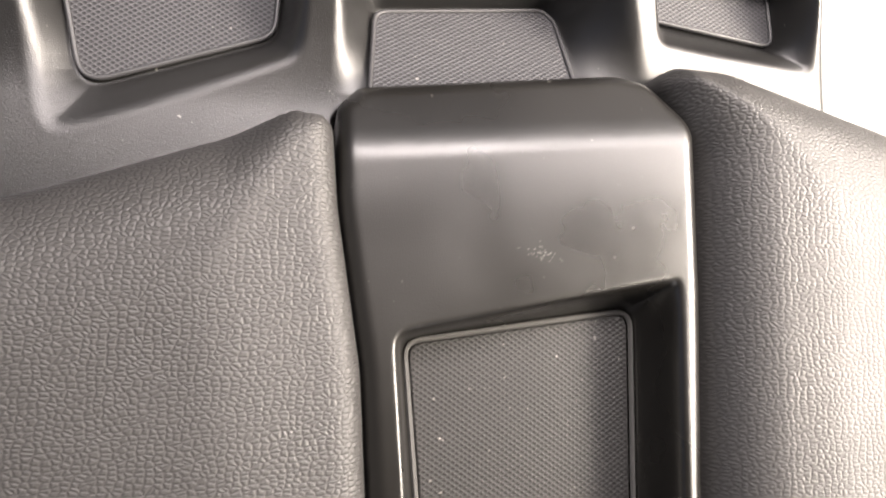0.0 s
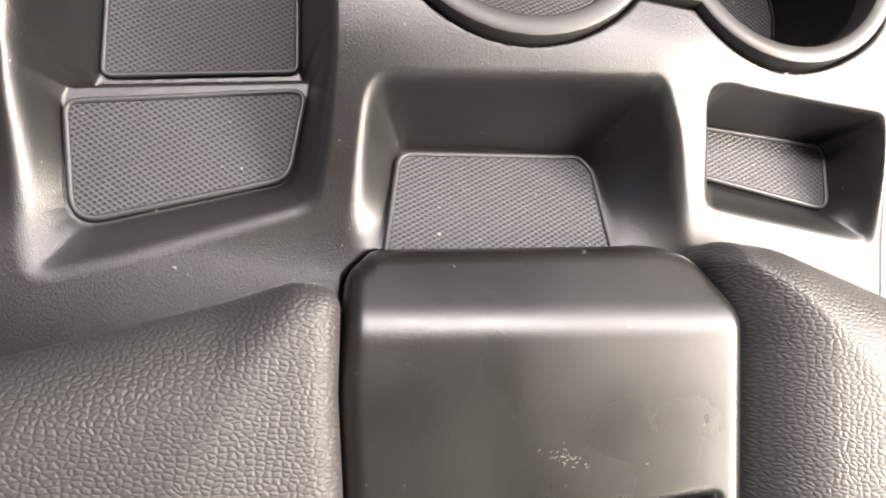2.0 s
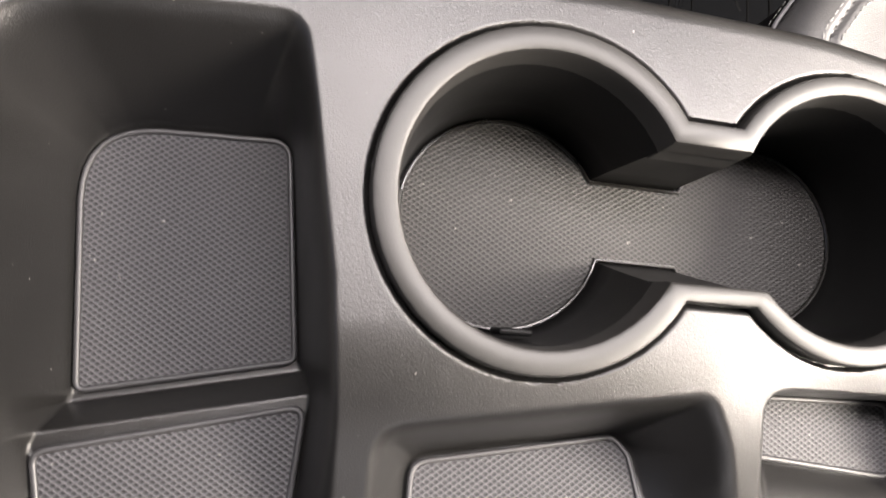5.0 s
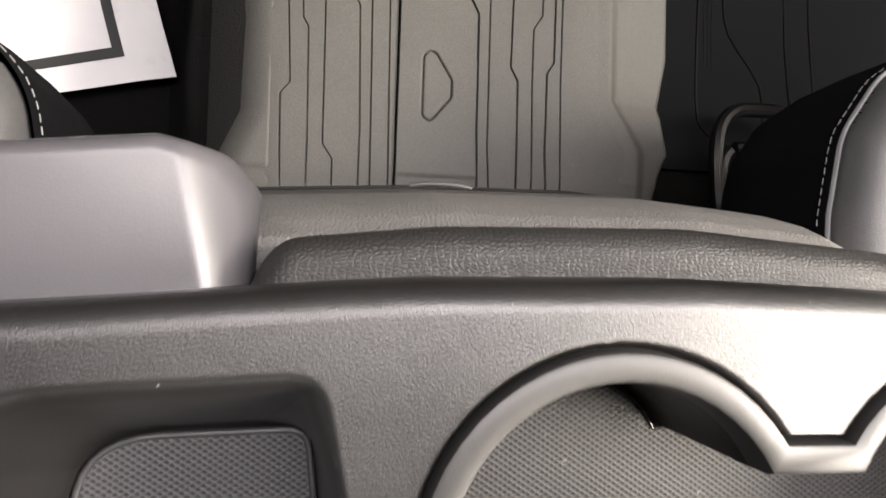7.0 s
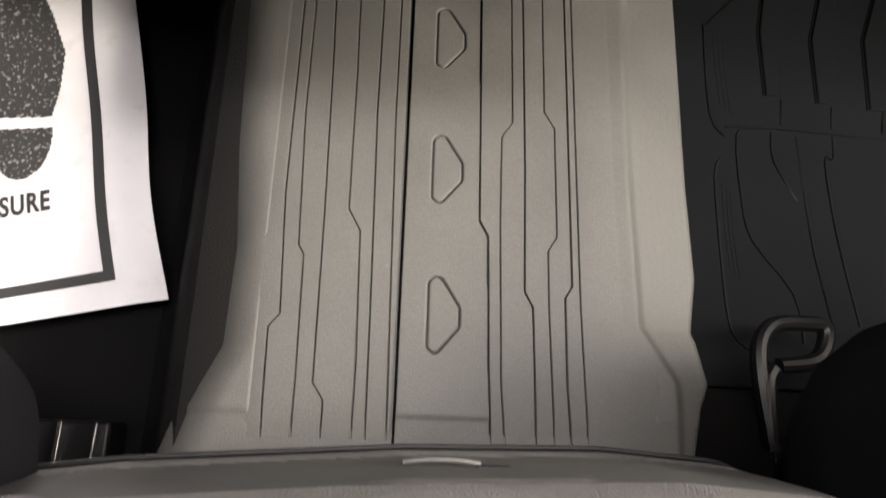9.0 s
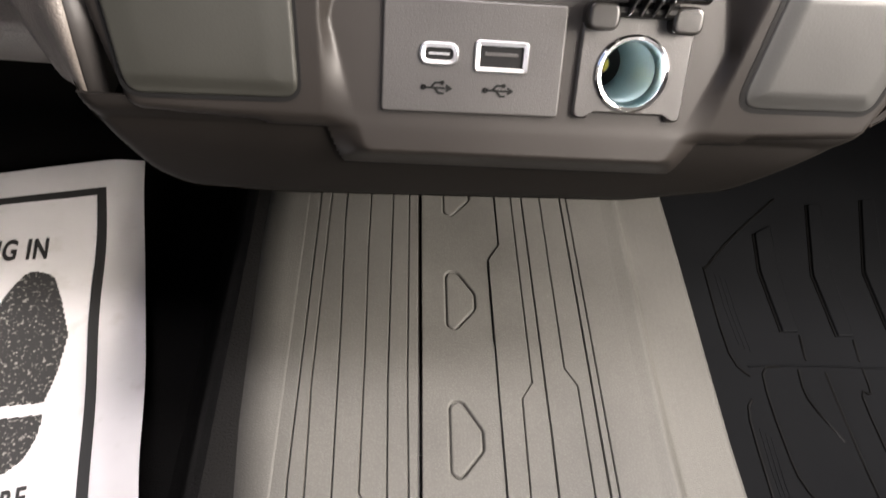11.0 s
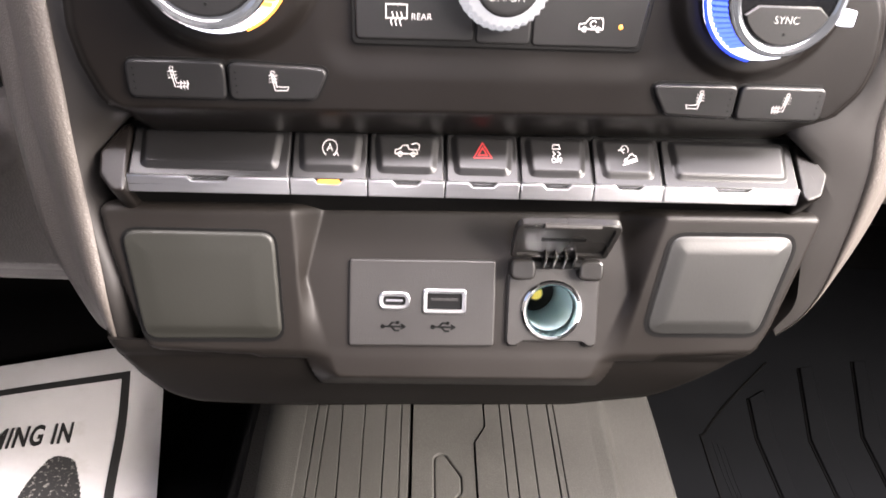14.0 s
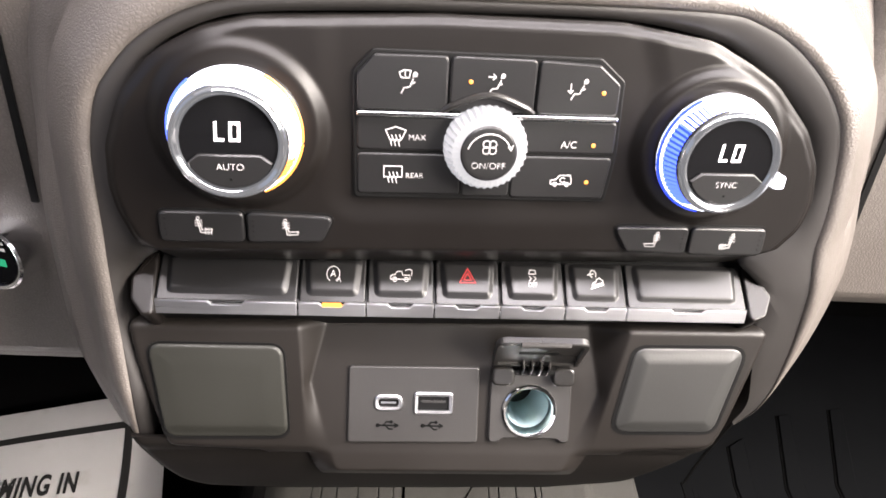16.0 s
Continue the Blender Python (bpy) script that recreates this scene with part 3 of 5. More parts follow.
def pad(outline, z, r, parent, name="leather_pad", label="", mat=LEATHER, foot=0.27, dome=0.003, step=0.002, wide=0.05):
    """A padded form: a soft rounded edge, a slightly domed top and straight sides."""
    xs, ys = [p[0] for p in outline], [p[1] for p in outline]

    def h(X, Y):
        side = sdf(X, Y, outline)
        q = r(X, Y) if callable(r) else r
        a = np.clip(1 + side / q, 0, 1)
        Z = z - q * (1 - np.sqrt(np.clip(1 - a * a, 0, 1))) + dome * sstep(-side / wide)
        return Z, side < 0.02

    ob = part(name, relief(min(xs) - step, max(xs) + step, min(ys) - step, max(ys) + step, step, h, outline=outline, skirt=0.05 if callable(r) else z - r - foot), mat, parent, label, 85)
    return ob


pad(LEFT_PAD, 0.3530, lambda X, Y: 0.010 + 0.018 * sstep((np.interp(Y, [-0.45, -0.29, -0.235, -0.20], [0.061, 0.049, 0.0395, 0.036]) - X - 0.004) / 0.035), folded, dome=0.006, step=0.0015, label="charcoal leather pad with a coarse grain")
pad(RIGHT_PAD, 0.3530, 0.027, folded, dome=0.006, step=0.0015, label="charcoal leather pad with a coarse grain")
front_pad = rp([(-0.0215, 0.004), (-0.0105, 0.0262), (0.04, 0.0320), (0.12, 0.0345), (0.20, 0.0290), (0.262, 0.016), (0.262, 0.0), (-0.026, -0.004)],
               [0.004, 0.016, 0.1, 0.1, 0.1, 0.01, 0.004, 0.004], 10)
pad(front_pad, 0.313, 0.010, folded, label="charcoal leather front bolster", mat=LEATHER_PAD, foot=0.25, dome=0.001, step=0.0008)

# plastic cover at the hinge
cover = thing("hinge_cover", "satin grey plastic hinge cover beside the folded seat", "cover")
hc = rp([(-0.30, 0.026), (-0.045, 0.0555), (-0.026, 0.0515), (-0.0165, 0.040), (-0.0150, -0.02), (-0.30, -0.02)], [0.01, 0.012, 0.010, 0.016, 0.01, 0.01], 8)


def cover_height(X, Y):
    """A flat top with a broad rounded right shoulder and a tighter far edge."""
    side, right = sdf(X, Y, hc), -0.0185 + (0.050 - Y) * 0.20 - X
    a, u = np.clip(1 + side / 0.006, 0, 1), np.clip(0.0205 - right, 0, None)
    return 0.3095 - 0.006 * (1 - np.sqrt(np.clip(1 - a * a, 0, 1))) - 1.1 * (np.sqrt(u * u + 0.0045 ** 2) - 0.0045), side < 0.01


part("cover_shell", relief(-0.302, -0.020, -0.022, 0.056, 0.001, cover_height, outline=hc, skirt=0.012), BLOCK, cover, smooth=85)
part("cover_skirt", slab(hc, [(0.016, 0.12), (0.016, 0.20), (0.014, 0.26), (0.010, 0.285)], top=False, bottom=False), BLOCK, cover, smooth=80)


# ---- floor, seats and mats ----
floor = tagged(new("floor"), "black carpeted truck floor with a raised tunnel", "floor", kind="structure")


def pan_height(X, Y):
    tunnel = -0.004 - 0.18 * sstep((-0.085 - X) / 0.075) - 0.225 * sstep((X - 0.24) / 0.075)
    return tunnel - 0.006, np.ones(X.shape, bool)


part("carpet", relief(-0.86, 1.02, -1.4, 1.15, 0.01, pan_height), CARPET, floor, "black carpet")

SEAM = 0.0505


def mat_height(X, Y):
    """The moulded mat over the tunnel: flat top, a crease, sloping flanks, a bent rear edge."""
    Z = np.zeros(X.shape)
    lx = np.interp(Y, [0.05, 0.059, 0.101, 0.130, 0.20, 0.28, 0.44], [-0.1055, -0.103, -0.089, -0.076, -0.0745, -0.082, -0.089])
    roll = np.clip((lx + 0.033 - X) / 0.033, 0, 1.4)
    Z = Z - 0.019 * roll ** 2 - 0.18 * np.clip((lx - X) / 0.022, 0, 1)
    rx = np.interp(Y, [0.05, 0.118, 0.157, 0.277, 0.463], [0.250, 0.249, 0.224, 0.222, 0.225])
    shelf = np.interp(Y, [0.05, 0.10, 0.15, 0.20], [0.012, 0.022, 0.046, 0.056])
    Z = Z - 0.005 * sstep((X - rx) / 0.010) - 0.014 * np.clip((X - rx) / 0.06, 0, 1) - 0.20 * sstep((X - rx - shelf) / 0.050)
    Z = Z - 0.0012 * sstep((0.090 - Y) / 0.005) - 0.003 * np.clip((0.088 - Y) / 0.03, 0, 1)
    inside = (X > -0.043) & (X < rx - 0.016) & (Y > 0.078)
    Z = Z - 0.0005 - 0.0028 * np.where(inside, 1.0, 0.0)
    Z = Z + 0.06 * np.clip((Y - 0.62) / 0.25, 0, 1)
    return Z, (Y > 0.056 - 0.010 * ((X - 0.06) / 0.17) ** 2)


floor_mat = thing("centre_floor_mat", "moulded grey vinyl mat over the tunnel, split by a dark seam", "floor mat")
for x0, x1 in ((-0.132, SEAM - 0.0012), (SEAM + 0.0012, 0.345)):
    part("mat_half", relief(x0, x1, 0.045, 0.95, 0.002, mat_height), VINYL, floor_mat, smooth=60)

L_LINES = [[(-0.0345, 0.70), (-0.0345, 0.24), (-0.030, 0.152), (-0.037, 0.143), (-0.035, 0.072)],
           [(-0.0255, 0.70), (-0.026, 0.306), (-0.022, 0.202), (-0.018, 0.195), (-0.016, 0.110), (-0.016, 0.072)],
           [(-0.012, 0.70), (-0.0125, 0.455), (-0.009, 0.355), (-0.006, 0.228), (-0.0045, 0.107), (0.003, 0.096), (0.003, 0.072)],
           [(0.008, 0.70), (0.008, 0.430), (0.010, 0.332), (0.011, 0.231), (0.020, 0.215), (0.023, 0.122), (0.023, 0.072)],
           [(0.027, 0.70), (0.027, 0.310), (0.030, 0.181), (0.032, 0.072)],
           [(0.041, 0.70), (0.041, 0.311), (0.046, 0.072)]]
R_LINES = [[(0.116, 0.70), (0.116, 0.437), (0.106, 0.420), (0.1065, 0.229), (0.113, 0.217), (0.114, 0.124), (0.116, 0.072)],
           [(0.130, 0.70), (0.1315, 0.311), (0.123, 0.298), (0.122, 0.226), (0.123, 0.110), (0.126, 0.072)],
           [(0.1395, 0.70), (0.141, 0.272), (0.140, 0.177), (0.146, 0.166), (0.1475, 0.072)],
           [(0.157, 0.70), (0.157, 0.323), (0.165, 0.309), (0.165, 0.220), (0.158, 0.209), (0.158, 0.163), (0.1605, 0.072)],
           [(0.1755, 0.70), (0.1755, 0.183), (0.170, 0.174), (0.170, 0.111), (0.1725, 0.072)],
           [(0.1815, 0.70), (0.1815, 0.168), (0.183, 0.111), (0.1845, 0.072)]]


def along(line, y):
    for (x1, y1), (x2, y2) in zip(line, line[1:]):
        if y1 >= y >= y2:
            return x1 + (x2 - x1) * (y1 - y) / max(y1 - y2, 1e-9)
    return line[-1][0] if y < line[-1][1] else line[0][0]


def rib_between(a, b, gap=0.00027, out_l=0.0007, out_r=0.0007, up=0.0):
    """A raised band of the mat between two moulded lines; its outer sides may run out flat."""
    ys = sorted({p[1] for p in a + b} | {0.078, 0.0875, 0.60}, reverse=True)
    left = [(along(a, y) + gap, y) for y in ys]
    right = [(along(b, y) - gap, y) for y in ys]
    bend = lambda x, y: -0.0012 * float(sstep((0.090 - y) / 0.005)) - 0.003 * max(0.0, min(1.0, (0.088 - y) / 0.03)) + 0.06 * max(0.0, min(1.0, (y - 0.62) / 0.25))
    bm = bmesh.new()
    rows = [(0.0, -0.0027), (0.0, -0.0008), (1.0, up)]
    rings = []
    for d, z in rows:
        rings.append([[(x + d * out_l, y, z + bend(x, y)) for x, y in left], [(x - d * out_r, y, z + bend(x, y)) for x, y in right]])
    k = len(left)
    vs = [[[bm.verts.new(p) for p in side] for side in ring] for ring in rings]
    for r0, r1 in zip(vs, vs[1:]):
        for s in (0, 1):
            for i in range(k - 1):
                bm.faces.new((r0[s][i], r0[s][i + 1], r1[s][i + 1], r1[s][i]))
        for i in (0, k - 1):
            bm.faces.new((r0[0][i], r0[1][i], r1[1][i], r1[0][i]))
    for i in range(k - 1):
        bm.faces.new((vs[-1][0][i], vs[-1][0][i + 1], vs[-1][1][i + 1], vs[-1][1][i]))
    return bm


edge_l = [(-0.0465, 0.70), (-0.0465, 0.072)]
edge_r = [(0.217, 0.70), (0.2145, 0.277), (0.216, 0.157), (0.241, 0.116), (0.242, 0.072)]
seam_l, seam_r = [(SEAM - 0.0016, 0.70), (SEAM - 0.0016, 0.072)], [(SEAM + 0.0016, 0.70), (SEAM + 0.0016, 0.072)]
for lines in ([edge_l] + L_LINES + [seam_l], [seam_r] + R_LINES + [edge_r]):
    for i, (a, b) in enumerate(zip(lines, lines[1:])):
        if a is seam_r:
            continue
        part("rib", rib_between(a, b, out_l=0.007 if a is edge_l else 0.0007, out_r=0.007 if b is edge_r else 0.0007, up=0.0006 * (i % 2)), VINYL, floor_mat, smooth=20)
TABS = [rp([(0.0705, y + 0.024), (0.0705, y - 0.024), (0.077, y - 0.0275), (0.093, y - 0.008), (0.093, y + 0.006), (0.080, y + 0.0265), (0.075, y + 0.0275)], 0.005) for y in (0.157, 0.2675, 0.3805, 0.494)]


def tab_rib(X, Y):
    """The wide band beside the seam, with grooves round its half-round tabs."""
    right = np.interp(Y, [p[1] for p in R_LINES[0]][::-1], [p[0] for p in R_LINES[0]][::-1]) - 0.0005
    Z = -0.0012 * sstep((0.090 - Y) / 0.005) - 0.003 * np.clip((0.088 - Y) / 0.03, 0, 1) + 0.06 * np.clip((Y - 0.62) / 0.25, 0, 1)
    for tab in TABS:
        d = sdf(X, Y, tab)
        Z = Z - 0.0022 * (1 - sstep((np.abs(d) - 0.0002) / 0.0009)) - 0.0004 * (d < 0)
    return Z, X < right


part("tab_rib", relief(SEAM + 0.0016, 0.1165, 0.074, 0.66, 0.0008, tab_rib), VINYL, floor_mat, "band with half-round tabs", 60)

# passenger mat
pmat = thing("passenger_floor_mat", "black rubber floor mat with moulded channels", "floor mat")
PZ = -0.222
pm_edge = rp([(0.345, 0.14), (0.345, 0.95), (0.94, 0.95), (0.94, 0.14)], 0.03)
part("mat_sheet", slab(pm_edge, [(0, PZ - 0.006), (0, PZ - 0.001), (0.002, PZ)]), MAT_BLACK, pmat)
# Half-sunk black tubes stand for the shade in the mat's recessed grooves.
for line in ([(0.574, 0.723), (0.488, 0.647), (0.439, 0.596), (0.433, 0.583), (0.4303, 0.468), (0.447, 0.439)],
             [(0.440, 0.410), (0.429, 0.384), (0.427, 0.263), (0.431, 0.201), (0.450, 0.181)],
             [(0.487, 0.453), (0.463, 0.442), (0.460, 0.358), (0.468, 0.307), (0.511, 0.247), (0.516, 0.19)],
             [(0.509, 0.449), (0.507, 0.411), (0.531, 0.362)],
             [(0.5414, 0.446), (0.5414, 0.379), (0.5438, 0.296), (0.556, 0.20)],
             [(0.591, 0.455), (0.587, 0.421), (0.575, 0.416), (0.576, 0.323), (0.588, 0.213)],
             [(0.528, 0.496), (0.523, 0.462)], [(0.596, 0.492), (0.591, 0.462)], [(0.667, 0.493), (0.66, 0.462)],
             [(0.720, 0.45), (0.705, 0.40), (0.70, 0.30)]):
    part("channel", tube(curve_points([(x, y, PZ - 0.0004) for x, y in line], 3), 0.0019, 6), MARK_DIM, pmat, "black strip standing for a line of shade", smooth=60)
part("cross_rib", tube(curve_points([(0.448, 0.4515, PZ), (0.499, 0.4542, PZ), (0.603, 0.4539, PZ), (0.72, 0.452, PZ)], 3), 0.0016, 6), MAT_BLACK, pmat, smooth=60)
for left, right in (([(0.5062, 0.4995), (0.5078, 0.590), (0.5212, 0.6543)], [(0.5502, 0.6714), (0.5349, 0.5927), (0.5272, 0.4996)]),
                    ([(0.5762, 0.4954), (0.5796, 0.588), (0.6192, 0.7127)], [(0.6413, 0.7172), (0.608, 0.591), (0.5976, 0.4955)]),
                    ([(0.6469, 0.493), (0.6549, 0.595), (0.708, 0.728)], [(0.730, 0.732), (0.683, 0.597), (0.669, 0.493)])):
    part("raised_bar", slab(rp(left + right, 0.003), [(0, PZ - 0.001), (0.0006, PZ + 0.003), (0.0018, PZ + 0.0038)]), MAT_BLACK, pmat, "raised bar with blunt ends", smooth=50)
    # Black tube painted along the bar's left foot as its shadow line.
    part("channel", tube([(x - 0.0012, y, PZ - 0.0002) for x, y in left], 0.0016, 6), MARK_DIM, pmat, "black strip standing for a line of shade", smooth=60)
for x, y in ((0.446, 0.585), (0.452, 0.58), (0.458, 0.575), (0.437, 0.375), (0.442, 0.37), (0.447, 0.366)):
    part("fine_rib", tube([(x, y, PZ - 0.0004), (x - 0.002, y - 0.05, PZ - 0.0004), (x, y - 0.105, PZ - 0.0004)], 0.0009, 5), MAT_BLACK, pmat)

# paper mat on the driver's side
paper = thing("paper_floor_mat", "white paper floor mat printed with a black shoe sole and border", "paper mat")
PM = Matrix.Translation((-0.1985, 0.207, -0.150)) @ Matrix.Rotation(radians(13.7), 4, "Z")


def sheet_height(X, Y):
    wave = 0.006 * np.sin(X * 19 + 1.0) * np.sin(Y * 14) + 0.004 * np.sin(Y * 31 + X * 9)
    return wave + 0.010 * sstep((X - 0.01) / 0.04) * np.sin(Y * 22) - 0.004, np.ones(X.shape, bool)


def sheet_z(x, y):
    z, _ = sheet_height(np.array([x]), np.array([y]))
    return float(z[0])


part("sheet", relief(-0.40, 0.043, -0.028, 0.462, 0.005, sheet_height, PM), PAPER, paper)


W = 0.0095
for a, b in (((0, -W / 2), (0, 0.418 + W / 2)), ((-0.37, 0.418), (0, 0.418)), ((-0.37, 0), (0, 0)), ((-0.37, 0), (-0.37, 0.418))):
    n = 24
    pts = [(a[0] + (b[0] - a[0]) * i / n, a[1] + (b[1] - a[1]) * i / n) for i in range(n + 1)]
    bm = bmesh.new()
    d = Vector((b[0] - a[0], b[1] - a[1])).normalized()
    s = Vector((-d.y, d.x)) * W / 2
    vs = [[bm.verts.new((x + s.x * k, y + s.y * k, 0.0012)) for k in (-1, 1)] for x, y in pts]
    for p, q in zip(vs, vs[1:]):
        bm.faces.new((p[0], q[0], q[1], p[1]))
    for v in bm.verts:
        v.co.z += sheet_z(v.co.x, v.co.y)
    bm.transform(PM)
    part("printed_border", bm, INK, paper)


def flat_print(outline, mat, name):
    X0, X1 = min(p[0] for p in outline), max(p[0] for p in outline)
    Y0, Y1 = min(p[1] for p in outline), max(p[1] for p in outline)

    def h(X, Y):
        z, _ = sheet_height(X, Y)
        return z + 0.0012, sdf(X, Y, outline) < 0

    me = relief(X0, X1, Y0, Y1, 0.0014, h, PM)
    part(name, me, mat, paper)


sole = rp([(-0.0393, 0.164), (-0.0288, 0.193), (-0.0210, 0.230), (-0.0290, 0.270), (-0.0400, 0.308), (-0.0640, 0.316), (-0.0810, 0.284), (-0.0980, 0.240), (-0.0960, 0.205), (-0.0900, 0.1715)],
          [0.002, 0.03, 0.03, 0.04, 0.016, 0.012, 0.04, 0.03, 0.03, 0.002])
heel = rp([(-0.0380, 0.1538), (-0.0410, 0.132), (-0.0490, 0.112), (-0.0660, 0.100), (-0.0830, 0.107), (-0.0930, 0.130), (-0.0920, 0.1615)], [0.002, 0.03, 0.02, 0.02, 0.02, 0.03, 0.002])
flat_print(sole, INK_WORN, "printed_sole")
flat_print(heel, INK_WORN, "printed_heel")
flat_print([(x - 0.165, y) for x, y in sole], INK_WORN, "printed_sole")
flat_print([(x - 0.165, y) for x, y in heel], INK_WORN, "printed_heel")


def printed_text(body, size, x, y, wide):
    me = text_mesh(body, size, Matrix.Translation((x, y, 0.0)) @ Matrix.Diagonal((wide * 0.95, 1.08, 1, 1)), 0.0, "RIGHT", bold=0.032, spread=1.14)
    bm = bmesh.new()
    bm.from_mesh(me)
    bmesh.ops.subdivide_edges(bm, edges=bm.edges, cuts=1)
    bmesh.ops.triangulate(bm, faces=bm.faces)
    for v in bm.verts:
        v.co.z = sheet_z(v.co.x, v.co.y) + 0.0016
    bm.transform(PM)
    part("printed_word", bm, INK, paper)


printed_text("COMING IN", 0.0375, -0.049, 0.3435, 0.52)
printed_text("SURE", 0.0248, -0.043, 0.077, 0.74)

# centre seat cushion
cushion = thing("centre_seat_cushion", "charcoal leather front of the centre seat cushion", "seat cushion")
co = rp([(-0.15, -0.10), (-0.15, 0.046), (-0.09, 0.054), (0.05, 0.0635), (0.16, 0.0655), (0.228, 0.0605), (0.254, 0.049), (0.262, 0.020), (0.263, -0.10)], [0.02, 0.02, 0.05, 0.1, 0.1, 0.03, 0.014, 0.03, 0.02], 8)
part("cushion_front", slab(co, [(0.006, 0.0), (0.0, 0.055), (-0.003, 0.080), (-0.002, 0.100), (0.0012, 0.122)], top=False, bottom=False), LEATHER_FINE, cushion, smooth=80)


def cushion_height(X, Y):
    d = -sdf(X, Y, co)
    Z = np.interp(d, [-0.004, 0.0, 0.002, 0.006, 0.011, 0.017, 0.023, 0.031, 0.05], [0.10, 0.112, 0.135, 0.168, 0.200, 0.226, 0.243, 0.256, 0.262])
    return Z, d > -0.0008


def cushion_band(X, Y):
    """The smooth band along the front, with a long shallow slot."""
    Z, keep = cushion_height(X, Y)
    d = -sdf(X, Y, co)
    slot = np.exp(-((d - 0.0072) / 0.0011) ** 2) * sstep((X - 0.020) / 0.02) * sstep((0.125 - X) / 0.01)
    return Z + 0.0012 - 0.0022 * sstep((d - 0.0075) / 0.002) + 0.006 * slot, keep & (d < 0.0096)


part("cushion", relief(-0.152, 0.265, -0.102, 0.068, 0.0012, cushion_height), LEATHER_FINE, cushion, smooth=85)
part("front_band", relief(-0.152, 0.265, 0.030, 0.068, 0.0008, cushion_band), BAND, cushion, "smooth band along the front, darkened for shade", smooth=85)
# Black tube painted in for the shaded gap below the cushion.
part("gap_shade_tube", tube([(x, y, 0.083) for x, y in inset(co, -0.0045)], 0.0016, 6, closed=True), CUP, cushion)
latch = part("latch", tube(curve_points([(0.046, 0.0615, 0.152), (0.056, 0.0627, 0.1535), (0.070, 0.0627, 0.1535), (0.080, 0.0615, 0.152)], 5), 0.0013, 8), BAND, cushion, "small release latch", 80)
part("finger_gap", box(0.078, 0.094, 0.0575, 0.0612, 0.149, 0.154, 0.0012), CUP, latch)
part("slot_end", box(0.114, 0.134, 0.052, 0.0575, 0.1760, 0.1790, 0.0012), CUP, cushion)

# passenger seat
pseat = thing("passenger_seat", "charcoal leather passenger seat with pale double stitching", "seat")
ps = rp([(0.262, -0.55), (0.2565, 0.05), (0.263, 0.092), (0.283, 0.122), (0.318, 0.146), (0.38, 0.164), (0.74, 0.168), (0.80, 0.10), (0.80, -0.55)], [0.03, 0.05, 0.04, 0.04, 0.04, 0.05, 0.05, 0.05, 0.03], 8)
side_rows = [(0.10, -0.06), (0.075, 0.0), (0.030, 0.055), (0.004, 0.10), (0.001, 0.14), (0.0, 0.18), (-0.003, 0.200), (-0.003, 0.207)]
part("side_panel", slab(ps, side_rows, top=False, bottom=False), LEATHER_SIDE, pseat, "black cloth side", 80)


def bolster(outline, z0, parent):
    """A cushion top with a raised rounded bolster, a seam channel and a flatter middle."""
    xs, ys = [p[0] for p in outline], [p[1] for p in outline]

    def h(X, Y):
        d = -sdf(X, Y, outline)
        a = np.clip(1 - d / 0.024, 0, 1)
        Z = z0 - 0.022 * (1 - np.sqrt(np.clip(1 - a * a, 0, 1)))
        Z = Z + 0.003 * sstep((d - 0.03) / 0.05) - 0.004 * np.exp(-((d - 0.0212) / 0.0013) ** 2)
        return Z, d > -0.02

    return part("seat_cushion", relief(min(xs), max(xs), min(ys), max(ys), 0.0018, h, outline=outline, skirt=0.006), LEATHER_SEAT, parent, "charcoal leather cushion", 85)


bolster(ps, 0.230, pseat)
part("edge_piping", tube([(x, y, 0.207) for x, y in inset(ps, -0.0025)], 0.0013, 6, closed=True), PIPING, pseat, "thin pale piping")


def stitches(outline, z, step=0.0055, length=0.0036, r=0.00036):
    bm = bmesh.new()
    run, pts = 0.0, [Vector((x, y, z)) for x, y in outline]
    for a, b in zip(pts, pts[1:]):
        d = (b - a).length
        if d < 1e-6:
            continue
        u = (b - a) / d
        s = -run % step
        while s < d:
            p = a + u * s
            tube([p, p + u * length], r, 4, bm)
            s += step
        run += d
    return bm


part("stitching", stitches(inset(ps, -0.0034)[9:50], 0.2005, r=0.0003), THREAD, pseat, "pale stitching")
for d, z in ((0.0158, 0.2288), (0.0262, 0.2304)):
    part("stitching", stitches(inset(ps, d)[9:60], z, 0.0058, 0.0034, 0.00045), THREAD_LIGHT, pseat, "pale stitching")
part("seam", tube([(x, y, 0.2262) for x, y in inset(ps, 0.0212)[9:60]], 0.0006, 5), CUP, pseat, "dark seam")
pad(
    rp([(0.27, -0.64), (0.27, -0.46), (0.79, -0.46), (0.79, -0.64)], 0.05), 0.85, 0.04, pseat, "backrest", "charcoal leather backrest", LEATHER_SEAT, foot=0.2)

# driver seat
dseat = thing("driver_seat", "charcoal leather driver seat with pale edge stitching", "seat")
ds = rp([(-0.125, -0.55), (-0.118, 0.05), (-0.125, 0.090), (-0.16, 0.125), (-0.22, 0.14), (-0.58, 0.14), (-0.64, 0.09), (-0.64, -0.55)], [0.03, 0.05, 0.05, 0.05, 0.05, 0.05, 0.05, 0.03], 8)
part("side_panel", slab(ds, side_rows, top=False, bottom=False), LEATHER_SIDE, dseat, "black cloth side", 80)
bolster(ds, 0.230, dseat)
part("stitching", stitches(inset(ds, -0.0036), 0.200, r=0.0003), THREAD, dseat, "pale stitching")
